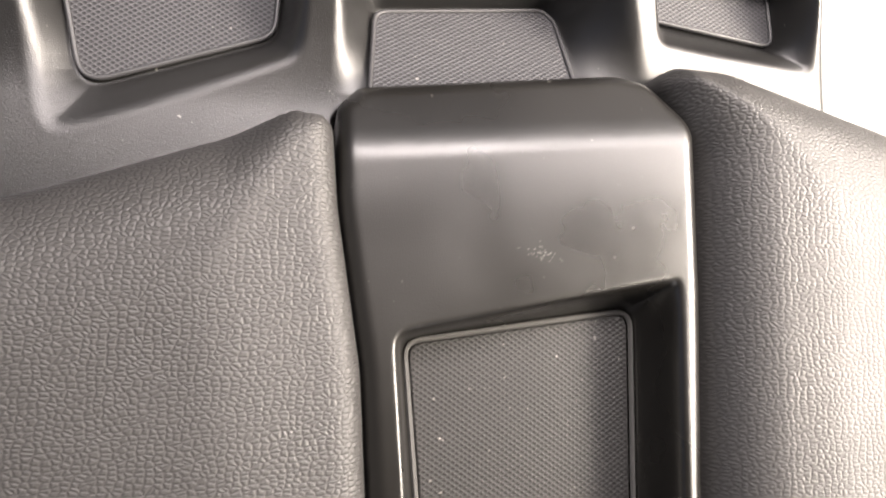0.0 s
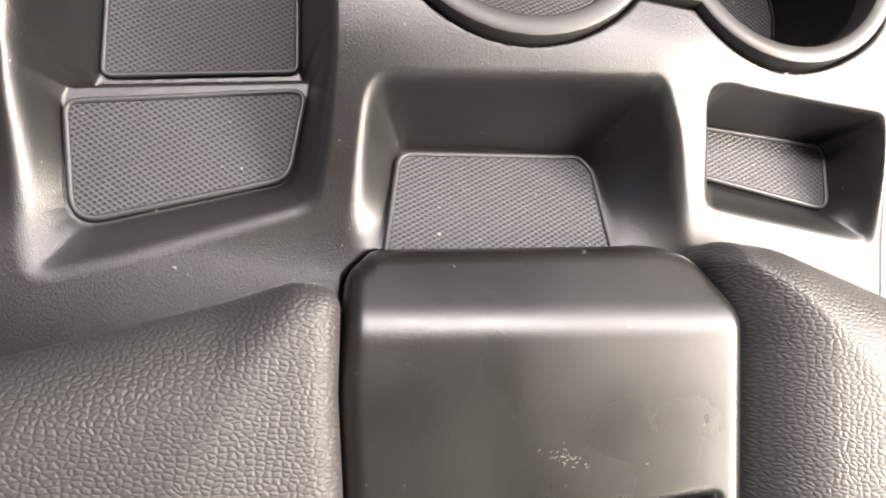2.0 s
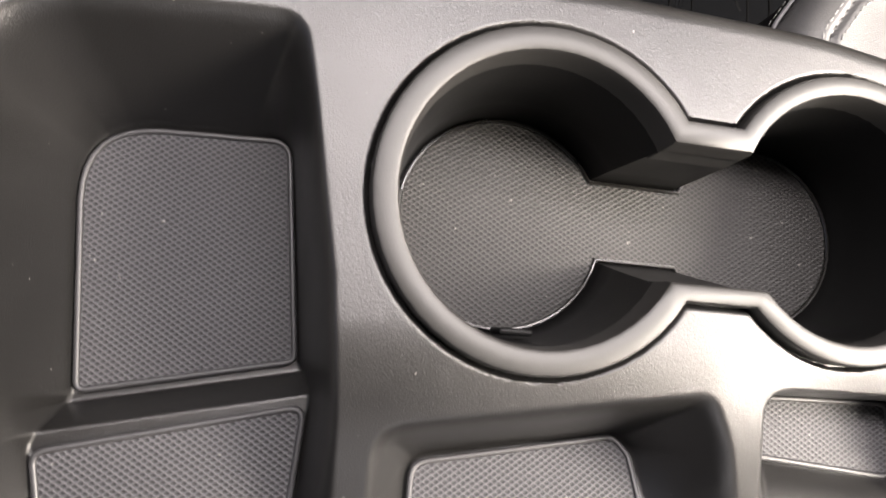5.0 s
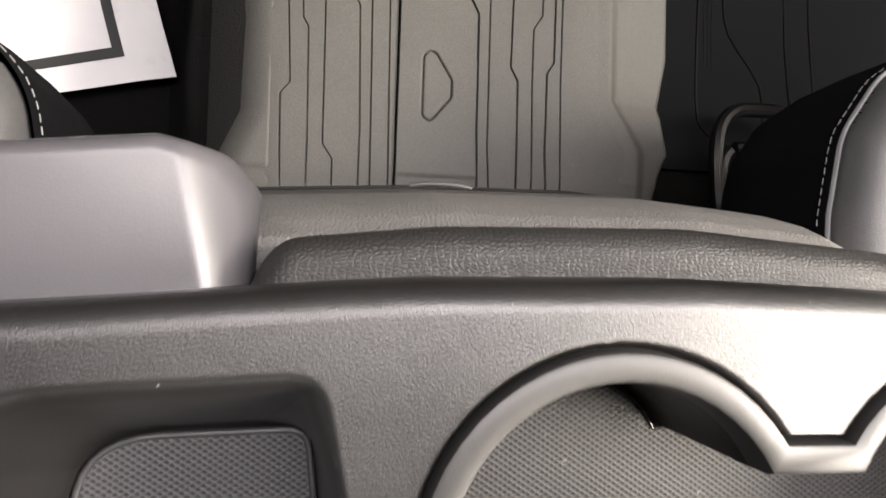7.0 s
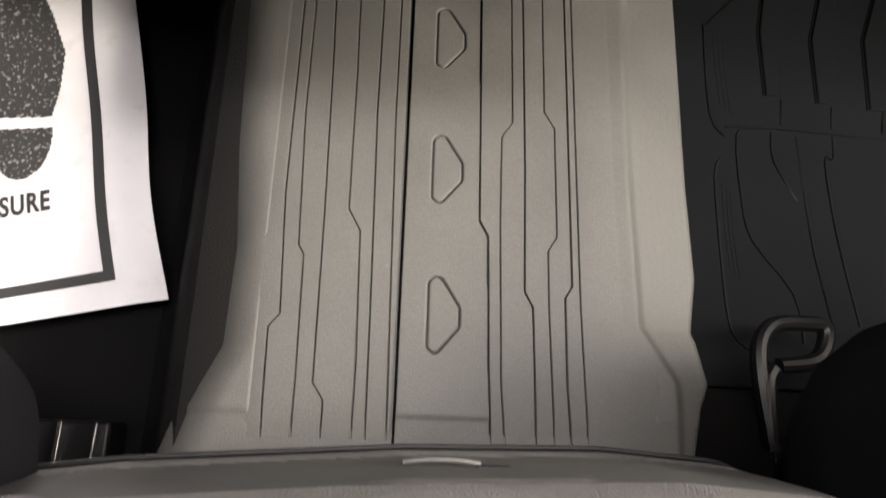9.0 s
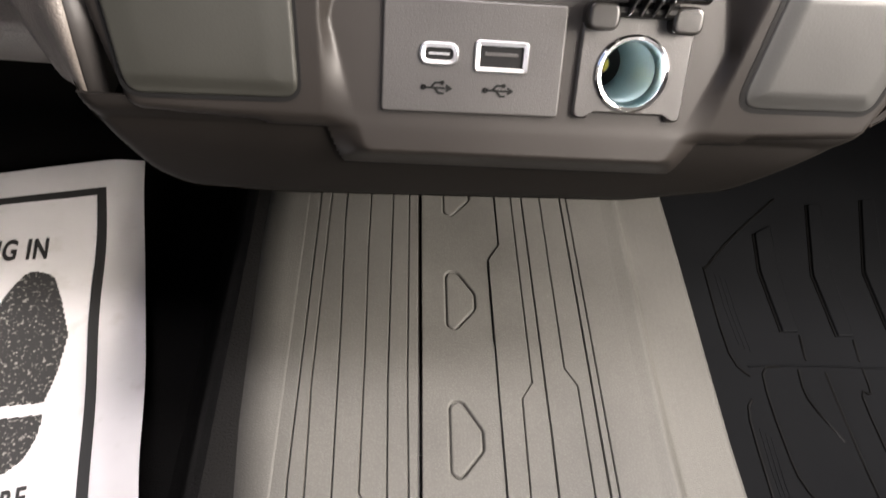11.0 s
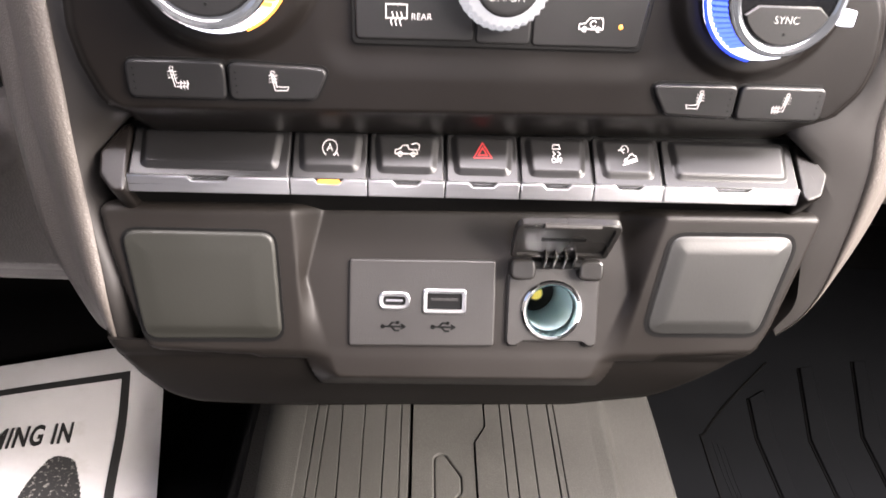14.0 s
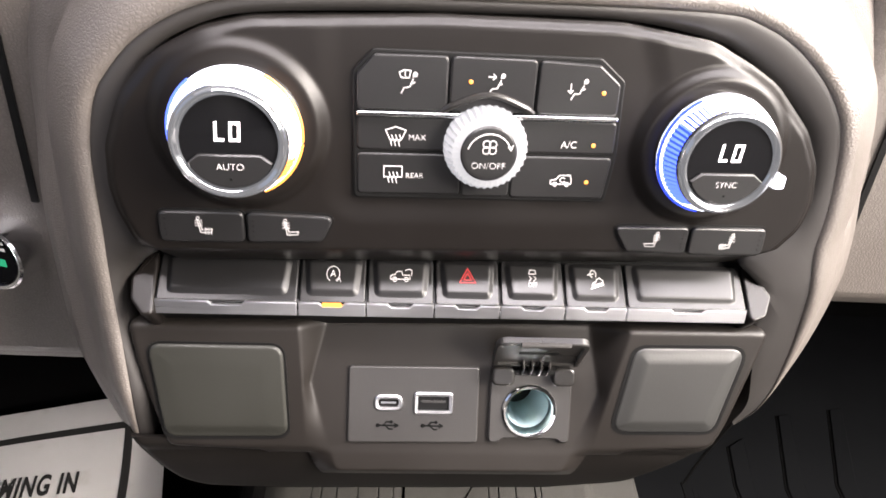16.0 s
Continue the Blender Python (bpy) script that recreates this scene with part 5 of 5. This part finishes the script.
mark([FIG[0], FIG[1], FIG[2], circle(2.2, 5.2, 1.0, 8), [(-5.6, 3.6), (-5.6, -1.2)], [(-7, 0.4), (-5.6, -1.2), (-4.2, 0.4)]], 0.48, INFO["r"], local(35.5, 45.5, P3) @ Matrix.Scale(0.82, 4))
dot(-12.2, 48, P3, INFO["c"])
dot(45.7, 45, P3, INFO["r"])
fanshape = [(-4.4, 2.8), (0, 4.2), (4.4, 2.8), (2.4, -1.6), (-2.4, -1.6), (-4.4, 2.8)]
heat = [[(x, 0.6), (x + 0.5, -1.0), (x - 0.5, -2.6), (x, -4.2)] for x in (-1.7, 0, 1.7)]
mark([fanshape] + heat, 0.42, INFO["max"], local(-43.3, 23.4, 1.3))
word("MAX", 3.6, INFO["max"], local(-34.0, 22.9, 1.3))
mark([[(-4, -1.6), (-4, 3.4), (4, 3.4), (4, -1.6), (-4, -1.6)]] + heat, 0.42, INFO["rear"], local(-44.2, 6.4, 1.3))
word("REAR", 3.4, INFO["rear"], local(-34.6, 5.4, 1.3))
word("A/C", 4.5, INFO["ac"], local(33.8, 21.2, 1.3))
dot(45.0, 21.3, 1.3, INFO["ac"])
mark([[(-5, -1.6), (-5, 0.2), (-2.6, 0.6), (-1, 2.6), (4, 2.6), (4.6, 0.4), (4.6, -1.6), (-5, -1.6)], circle(0.6, 0.4, 1.2, 8, 40, 320), circle(-2.8, -1.7, 0.9, 8), circle(2.8, -1.7, 0.9, 8)], 0.42, INFO["recirc"], local(32.5, 4.4, 1.3))
dot(44.3, 3.9, 1.3, INFO["recirc"])


def seat_key(o, su, sv, cushion_heat, side):
    b = key(rp(mm(o), 0.0034, 5), climate, FU, h0=-6, h1=2.4, r=1.1, label="seat heating key")
    part("key_gap", slab(inset(rp(mm(o), 0.0034, 5), -0.0009), [(0, -0.006), (0, 0.0004)], m=FU), CUP, b)
    f = -1 if side else 1
    lines = [[(-2.6 * f, 3.6), (-1.5 * f, -1.6), (3.6 * f, -1.6), (2.9 * f, -3.2), (-2.3 * f, -3.2), (-3.4 * f, 3.4), (-2.6 * f, 3.6)], circle(-2.9 * f, 4.5, 0.8, 8)]
    lines += [[(-4.6 * f, y), (-3.4 * f, y + 0.4), (-2.4 * f, y - 0.2), (-1.0 * f, y + 0.2)] for y in (0.4, 1.8, 3.2)]
    if cushion_heat:
        lines += [[(x * f, -0.6), (x * f + 0.3, -1.6), (x * f - 0.3, -2.8), (x * f, -4.2)] for x in (0.2, 1.6, 3.0)]
    part("symbol", strokes([mm(l) for l in lines], 0.00026, 0, 0.00025, m=local(su, sv, 2.45) @ Matrix.Scale(0.9, 4)), MARK, b)
    d = 1 if side else -1
    for k in range(4):
        part("indicator_dot", slab(circle(0, 0, 0.0004, 8), [(0, 0), (0, 0.0002)], m=local((o[0][0] + 3 if d < 0 else o[2][0] - 3), sv + 4 - 2.6 * k, 2.45)), MARK_DIM, b)


seat_key([(-147.5, -27.5), (-147.5, -13), (-110.4, -13), (-110.4, -28)], -127.5, -20.0, True, False)
seat_key([(-109.4, -28), (-109.4, -13), (-70, -15), (-76, -27.5)], -89.5, -20.8, False, False)
seat_key([(69, -31), (60.5, -18), (99, -18), (99, -32.3)], 80.5, -25.0, False, True)
seat_key([(100, -32.5), (100, -18), (138.5, -18.5), (138.8, -33)], 118.7, -25.6, True, True)

def plate(outline, f, m, parent, mat, name="cover_face"):
    """A cover whose height follows the distance to its edge."""
    xs, ys = [p[0] for p in outline], [p[1] for p in outline]

    def h(X, Y):
        d = -sdf(X, Y, outline)
        return f(d, X, Y), d > -0.01

    return part(name, relief(min(xs), max(xs), min(ys), max(ys), 0.0006, h, m, outline=outline, skirt=0.004), mat, parent, smooth=60)


# row of switches
bank = thing("switch_row", "row of soft black switches above a brushed silver strip", "switch row")
part("row_backing", slab(mm([(-164, -3), (-160, 28), (145, 28), (149, 0)]), [(0, -0.05), (0, -0.002)], m=FB), CUP, bank)
US = [-157.6, -89.0, -55.4, -21.4, 12.0, 45.4, 77.6, 141.4]
NAMES = ["blank", "stop_start", "tailgate", "hazard", "traction", "descent", "blank"]
keys_made = []
for i, (a, b) in enumerate(zip(US, US[1:])):
    o = mm([(a + 0.5, 0), (b - 0.5, 0), (b - 0.7, 24.5), (a + 0.7, 24.5)])
    k = part("switch", slab(rp(o, 0.0022, 4), edge_profile(-0.02, 0.0, 0.0008, 3), m=FB), KEY, bank, "soft black switch with a silver lower edge")
    w = 5.2 if b - a > 45 else 3.9
    o2 = mm([(a + w, 3.6), (b - w, 3.6), (b - w + 1.6, 24), (a + w - 1.6, 24)])
    plate(rp(o2, 0.004, 6), lambda d, X, Y: 0.0001 + 0.0017 * sstep(d / 0.0032) ** 0.8, FB, k, KEY, "raised_pad")
    mid, nw = (a + b) / 2, (9 if b - a > 45 else 6.5)
    SM = FB @ Matrix.Translation((0, -0.0006, 0.0002)) @ Matrix.Rotation(radians(-52), 4, "X").inverted()
    strip = mm([(a + 0.3, -7.2), (b - 0.3, -7.2), (b - 0.3, 0.4), (mid + nw, 0.4), (mid + nw - 2, -1.6), (mid - nw + 2, -1.6), (mid - nw, 0.4), (a + 0.3, 0.4)])
    SF = plane_frame(FB @ Vector((0, 0.0, 0.0)), (1, 0.03, 0), (0, 0.25, 1))
    part("silver_edge", slab(strip, edge_profile(-0.012, 0.0006, 0.0006, 2), m=SF), SILVER, k, "brushed silver edge")
    keys_made.append(k)
    if NAMES[i] == "stop_start":
        part("amber_lamp", slab(rp(mm([(mid - 4.6, -1.6), (mid + 4.6, -1.6), (mid + 4.6, 0.0), (mid - 4.6, 0.0)]), 0.0005, 2), [(0, -0.002), (0, 0.0012)], m=SF), GLOW_AMBER, k, "lit amber bar")


def sw(i, lines, mat=MARK, w=0.42):
    u = (US[i] + US[i + 1]) / 2
    m = FB @ Matrix.Translation((u * MM, 0.0148, 0.00182)) @ Matrix.Diagonal((0.84, 1.05, 1, 1))
    part("symbol", strokes([mm(l) for l in lines], w * MM, 0, 0.0002, m=m), mat, keys_made[i])
    return m


m1 = sw(1, [circle(0, 0, 3.8, 20, -60, 240), [(2.6, -3.6), (3.8, -2.2), (4.6, -3.8)]])
part("lettering", text_mesh("A", 0.0050, m1 @ Matrix.Translation((0, 0, 0.0001)), 0.0001), MARK, keys_made[1])
sw(2, [[(-6.2, -2), (-6.2, -0.2), (-3.8, 0.3), (-2.2, 2.0), (0.4, 2.0), (1, 0.1), (5.2, 0.1), (5.4, -2), (-6.2, -2)], circle(-3.6, -2.1, 1.1, 10), circle(3.2, -2.1, 1.1, 10), [(6.2, 0), (6.6, 2.2), (5.2, 3.2)], [(2.6, 2.6), (5.0, 3.2)]])
sw(3, [[(-4.8, -3), (4.8, -3), (0, 4.2), (-4.8, -3)], [(-2.4, -1.7), (2.4, -1.7), (0, 1.9), (-2.4, -1.7)]], RED, 0.55)
mt = sw(4, [[(-1.6, 4.2), (1.6, 4.2), (2.2, 2.2), (-2.2, 2.2), (-1.6, 4.2)], [(-2, 1.0), (-0.6, -0.2), (-2.2, -1.4)], [(0.8, 1.0), (2.2, -0.2), (0.6, -1.4)]])
part("lettering", text_mesh("OFF", 0.0034, mt @ Matrix.Translation((0, -0.0034, 0.0001)), 0.0001), MARK, keys_made[4])
sw(5, [circle(-1.2, 2.9, 1.9, 14, -40, 250), [(-4.8, 2.4), (-1.2, 2.9)], [(-2.2, -3.3), (-1.7, -1.8), (-0.2, -1.5), (1.0, 0.2), (2.8, 0.9), (3.6, 0.0), (4.6, -0.2), (4.7, -1.4), (-2.2, -3.3)], [(-3.2, -4.8), (5.0, -2.4)]], w=0.45)
for o in ([(-168.5, 0), (-170, 11), (-163, 24), (-158.4, 26), (-157, -7.6), (-162, -8)], [(141.6, -6.8), (142, 25), (149, 22), (156, 8), (151, -3)]):
    part("end_cap", slab(rp(mm(o), 0.004, 5), edge_profile(-0.02, 0.0006, 0.0014, 4), m=FB), PANEL, bank, "tapered black end cap")

# lower fascia
fascia = thing("lower_fascia", "matt charcoal lower fascia with a recessed socket bay", "dash panel")
F_OUT = rp(mm([(-181, 27), (163, 31), (163, -20), (140, -45), (100, -77), (54, -86), (-103, -89), (-149, -86), (-161, -77), (-169, -62.5), (-177.5, -47), (-182, -37)]), [0.006, 0.006, 0.02, 0.03, 0.03, 0.05, 0.03, 0.02, 0.02, 0.02, 0.02, 0.01], 5)
FACE_OUT = rp(mm([(-175.5, 27), (160, 30), (153.5, 2), (146, -28), (140, -44), (90, -47), (80, -75), (-100, -75), (-110, -48.5), (-160, -45.5), (-167.5, -17), (-172.3, 5)]),
              [0.006, 0.006, 0.02, 0.02, 0.006, 0.004, 0.01, 0.01, 0.004, 0.008, 0.02, 0.02], 5)
BAY_RIM = rp(mm([(-93, 60), (-89.5, 22), (-87.5, -7), (-87, -46), (-80, -66), (64, -66), (71, -44), (76, -11), (83, 23), (87, 60)]), [0.002, 0.004, 0.004, 0.01, 0.006, 0.006, 0.01, 0.004, 0.004, 0.002])
BAY_FLOOR = rp(mm([(-72, 60), (-76, 28), (-85, -8), (-70, -57), (54, -57), (72.5, -11.5), (65, 22), (61, 60)]), 0.004)


def fascia_height(X, Y):
    side = np.minimum(sdf(X, Y, F_OUT), 0.02)
    v = Y / MM
    cheek = 0.0135 * np.clip((v + 46) / 70, 0, 1.05)
    dr, df = -sdf(X, Y, BAY_RIM), np.maximum(sdf(X, Y, BAY_FLOOR), 0)
    t = np.where(dr > 0, dr / np.maximum(dr + df, 1e-6), 0)
    t = 0.7 * t + 0.3 * sstep(t)
    Z = cheek * (1 - t)
    k = np.clip((-47 - v) / 42, 0, 1)
    Z = Z - 0.0035 * np.clip((-43 - v) / 6, 0, 1) ** 2 * (1 - t)
    Z = Z - 0.036 * k ** 1.5 * (1 - t) - 0.020 * np.clip((-57 - v) / 25, 0, 1) ** 1.4 * t
    chin = sstep((-0.042 - Y) / 0.006) * sstep((Y + 0.066) / 0.006)
    Z = Z + 0.0003 * chin * t
    a = np.clip(1 + side / 0.006, 0, 1)
    Z = Z - 0.006 * (1 - np.sqrt(np.clip(1 - a * a, 0, 1)))
    bore = np.hypot(X - 0.0338, Y + 0.0216) > 0.0128
    return Z, (side < 0.01) & bore


def upper_face(X, Y):
    Z, keep = fascia_height(X, Y)
    a = np.clip(1 + sdf(X, Y, FACE_OUT) / 0.004, 0, 1)
    return Z - 0.004 * (1 - np.sqrt(np.clip(1 - a * a, 0, 1))), keep & ((Y > -0.0492) | (sdf(X, Y, BAY_RIM) < 0.0))


def knee_face(X, Y):
    Z, keep = fascia_height(X, Y)
    return Z - 0.0016, keep & (Y < -0.040)


part("fascia_face", relief(-0.178, 0.163, -0.078, 0.033, 0.0010, upper_face, FL, FACE_OUT, 0.010), LOWER, fascia, smooth=60)
part("knee_trim", relief(-0.187, 0.166, -0.093, -0.040, 0.0012, knee_face, FL, F_OUT, 0.004), KNEE, fascia, "dull trim under the fascia, darkened for shade", smooth=60)
bm = bmesh.new()
edge = np.array(inset(F_OUT, 0.0014))
brim = fascia_height(edge[:, 0], edge[:, 1])[0]
loft(bm, [[FL @ Vector((x, y, min(h, z - 0.002 - g))) for (x, y), z in zip(inset(F_OUT, d), brim)] for d, h, g in ((0.014, -0.16, 0.08), (0.008, -0.07, 0.03), (0.004, -0.030, 0.01), (0.0008, -0.006, 0.0))], False, False)
part("fascia_sides", bm, KNEE, fascia, smooth=70)


def cheek_frame(o_u, o_v):
    k = 13.5 / 70
    n_tilt = math.atan(k)
    return FL @ Matrix.Translation((o_u * MM, o_v * MM, 0.0135 * (o_v + 46) / 70)) @ Matrix.Rotation(n_tilt, 4, "X")


lc = cheek_frame(-131, -14)
sq = rp(mm([(-34.5, 29), (33.4, 29.2), (35.5, -24.6), (-28.5, -25.6)]), 0.007, 6)
cov = thing("blanking_cover", "square charcoal blanking cover with a thin dark gap", "cover", "square covers")
part("gap_line", slab(inset(sq, -0.0012), [(0, -0.01), (0, 0.0003)], m=lc), CUP, cov)


plate(sq, lambda d, X, Y: 0.0018 - 0.0018 * (1 - np.sqrt(np.clip(1 - np.clip(1 - d / 0.0018, 0, 1) ** 2, 0, 1))) + 0.0005 * sstep(d / 0.012) - 0.0010 * sstep((-0.0165 - Y) / 0.007), lc, cov, COVER)
rc = cheek_frame(116, -7.5)
sq2 = rp(mm([(-30, 26.5), (33, 27.5), (22.5, -26), (-37, -26.8)]), 0.009, 6)
cov2 = thing("blanking_cover", "square charcoal rubber cover with sloping edges standing proud", "cover", "square covers")
plate(sq2, lambda d, X, Y: -0.003 + 0.0035 * np.sqrt(np.clip(d / 0.0016, 0, 1)) + 0.0020 * sstep(d / 0.0100), rc, cov2, COVER_GREY)
part("cover_flange", slab(inset(sq2, -0.0008), [(0, -0.010), (0, 0.0002)], m=rc), CUP, cov2, "dark gap round the cover")

usb = thing("usb_charger", "grey plastic charger with two usb ports in silver frames", "charger")
part("plate", slab(rp(mm([(-64.5, 1.5), (5.8, 2.0), (6.2, -40.5), (-64.5, -41)]), 0.002, 4), edge_profile(-0.006, 0.0016, 0.0009, 3), m=FL), PLATE, usb)


def port(u, w, h, r, name):
    m = FL @ Matrix.Translation((u * MM, -18.2 * MM, 0.0016))
    rect = lambda a, b: mm([(-a / 2, -b / 2), (a / 2, -b / 2), (a / 2, b / 2), (-a / 2, b / 2)])
    p = part(name, slab(rp(rect(w, h), r * MM, 5), [(0, -0.001), (0, 0.0008), (0.0006, 0.0013), (0.0020, 0.0010), (0.0022, -0.002)], m=m, top=False, bottom=False), SILVER, usb, "port in a silver frame")
    part("slot", slab(rp(rect(w - 4.2, h - 4.2), max(r - 1.4, 0.3) * MM, 5), [(0, -0.002), (0, 0.00005)], m=m), CUP, p)
    if h > 9:
        part("tongue", slab(rect(w - 8, 1.2), [(0, 0), (0, 0.0005)], m=m @ Matrix.Translation((0, 0.0009, 0))), PLATE, p)
    else:
        part("tongue", slab(rect(w - 7, 0.9), [(0, 0), (0, 0.0005)], m=m), STEEL, p)
    s = FL @ Matrix.Translation((u * MM, -31.0 * MM, 0.00162))
    part("usb_symbol", strokes([mm(l) for l in ([(-5, 0), (5, 0)], [(3.6, 1), (5.4, 0), (3.6, -1)], [(-2.6, 0), (-0.8, 2.0), (1.2, 2.0)], [(-1.2, 0), (0.6, -2.0), (2.4, -2.0)], circle(-5.4, 0, 0.7, 8), circle(1.8, 2, 0.5, 6))], 0.0008, 0, 0.0003, m=s), MARK_DIM, p)


port(-42.8, 15.0, 8.6, 4.2, "usb_c_port")
port(-18.6, 21.0, 12.0, 2.2, "usb_a_port")

socket = thing("power_socket", "open power socket with a chrome rim and hinged lid", "power socket")
so = rp(mm([(11.8, 1.0), (56.6, 1.0), (56.8, -40), (51, -40), (50, -37.5), (19, -37.5), (18, -40), (11.8, -40)]), [0.004, 0.004, 0.006, 0.001, 0.001, 0.001, 0.001, 0.006], 3)
hole = circle(33.8 * MM, -21.6 * MM, 0.0150, 48)
bm = bmesh.new()
slab(so, [(0, -0.006), (0, 0.0016), (0.0008, 0.0024)], bm=bm, m=FL, top=False, bottom=False)
inner = inset(so, 0.0008)


def ray_ring(outline, c, n):
    """The outline's points seen from c at n even angles."""
    out = []
    for i in range(n):
        a = 2 * math.pi * i / n
        dx, dy = math.cos(a), math.sin(a)
        best = None
        for (x1, y1), (x2, y2) in zip(outline, outline[1:] + outline[:1]):
            ex, ey = x2 - x1, y2 - y1
            den = dx * ey - dy * ex
            if abs(den) < 1e-12:
                continue
            t = ((x1 - c[0]) * ey - (y1 - c[1]) * ex) / den
            s = ((x1 - c[0]) * dy - (y1 - c[1]) * dx) / den
            if t > 0 and -1e-6 <= s <= 1 + 1e-6:
                best = t if best is None else max(best, t)
        out.append((c[0] + dx * best, c[1] + dy * best))
    return out


outer = ray_ring(inner, (33.8 * MM, -21.6 * MM), 96)
ring_in = circle(33.8 * MM, -21.6 * MM, 0.0142, 96)
loft(bm, [[FL @ Vector((x, y, 0.0024)) for x, y in outer], [FL @ Vector((x, y, 0.0024)) for x, y in ring_in], [FL @ Vector((x, y, -0.004)) for x, y in ring_in]], False, False)
part("socket_plate", bm, PLATE, socket)
SK = FL @ Matrix.Translation((33.8 * MM, -21.6 * MM, 0.0))
part("chrome_rim", slab(circle(0, 0, 0.0150), [(0, 0.0018), (0, 0.0032), (0.0008, 0.0040), (0.0020, 0.0038), (0.0030, 0.0020), (0.0032, -0.004)], m=SK, top=False, bottom=False), CHROME, socket, "chrome rim")
part("socket_wall", slab(circle(0, 0, 0.0120), [(0, 0.001), (0.0006, -0.045)], m=SK, top=False, bottom=False), ZINC, socket, "bluish metal wall")
part("socket_floor", slab(circle(0, 0, 0.0118), [(0, -0.047), (0, -0.0445)], m=SK), CUP, socket)
part("centre_contact", slab(circle(0, 0, 0.0042, 20), [(0, -0.046), (0, -0.038), (0.001, -0.036)], m=SK), BRASS, socket, "brass contact")
for u in (17.8, 50.6):
    part("hinge_lug", box(u * MM - 0.0062, u * MM + 0.0062, -0.0060, 0.0045, 0.0, 0.0085, 0.0016, 0.004, m=FL), FRAME, socket)
part("hinge_pin", tube([FL @ Vector((0.022, 0.002, 0.0055)), FL @ Vector((0.047, 0.002, 0.0055))], 0.0028, 10), CUP, socket)
LID = FL @ Matrix.Translation((34.2 * MM, 3.5 * MM, 0.006)) @ Matrix.Rotation(radians(50), 4, "X")
lid_o = rp(mm([(-23, 3), (-24, 31), (24, 31), (23, 3)]), [0.002, 0.006, 0.006, 0.002], 5)
part("lid", slab(lid_o, [(0.001, -0.0036), (0, -0.003), (0, 0.0), (0.0005, 0.0006), (0.0026, 0.0006), (0.0030, -0.0008)], m=LID), FRAME, socket, "raised black lid")
part("lid_edge", tube([LID @ Vector(p) for p in ((-0.012, 0.0305, 0.001), (0.013, 0.0305, 0.001))], 0.0014, 8), TRIM, socket, "rounded lid edge")
for u in (-7, -2.4, 2.4, 7):
    part("lid_rib", box(u * MM - 0.0006, u * MM + 0.0006, -0.001, 0.008, -0.001, 0.004, 0.0004, m=LID), FRAME, socket)
part("writing_bar", strokes([mm([(-10, 17), (9, 17)])], 0.0024, -0.0008, -0.0006, m=LID), MARK_DIM, socket)


# ---- cab shell ----
# Unseen shell, added to bound the window light; dark trims limit the bounce.
def shell(name, bm, mat, label):
    ob = part(name, bm, mat)
    tagged(ob, label, name.split("_")[0], kind="structure")
    return ob


def wall_with_window(name, frame_m, w0, w1, z0, z1, a0, a1, b0, b1, label, mat):
    """A wall with thickness and an opening through it."""
    bm = bmesh.new()
    out = [(w0, z0), (w1, z0), (w1, z1), (w0, z1)]
    hole_o = [(a0, b0), (a1, b0), (a1, b1), (a0, b1)]
    rings = [[frame_m @ Vector((x, y, 0.0)) for x, y in out], [frame_m @ Vector((x, y, 0.0)) for x, y in hole_o],
             [frame_m @ Vector((x, y, -0.05)) for x, y in hole_o], [frame_m @ Vector((x, y, -0.05)) for x, y in out]]
    rings.append(rings[0])
    loft(bm, rings, False, False)
    return shell(name, bm, mat, label)


wall_with_window("wall_passenger_door", plane_frame((1.02, 0, 0), (0, -1, 0), (0, 0, 1)), -1.15, 1.45, -0.24, 1.16, -0.75, 0.85, 0.50, 1.13, "dark passenger door trim below its window", DOOR)
wall_with_window("wall_driver_door", plane_frame((-0.86, 0, 0), (0, 1, 0), (0, 0, 1)), -1.45, 1.15, -0.24, 1.16, -0.85, 0.75, 0.58, 1.12, "dark driver door trim below its window", DOOR)
wall_with_window("wall_rear", plane_frame((0.08, -1.40, 0), (-1, 0, 0), (0, 0, 1)), -0.94, 0.94, -0.24, 1.16, -0.66, 0.66, 0.62, 1.02, "dark rear cab wall below its window", DOOR)
shell("wall_firewall", slab([(-0.86, 1.10), (1.02, 1.10), (1.02, 1.16), (-0.86, 1.16)], [(0, -0.24), (0, 0.66)]), CUP, "dark bulkhead below the windscreen")
for x in (-0.80, 0.96):
    shell("wall_pillar", tube([(x, 1.12, 0.64), (x * 0.98, 0.62, 0.97), (x * 0.96, 0.11, 1.17)], 0.035, 8), DOOR, "dark windscreen pillar")
shell("ceiling", slab(rp([(-0.92, -1.46), (1.08, -1.46), (1.08, 0.12), (-0.92, 0.12)], 0.05), [(0, 1.155), (0, 1.20)]), SHELL, "unseen headlining, black to limit bounce")
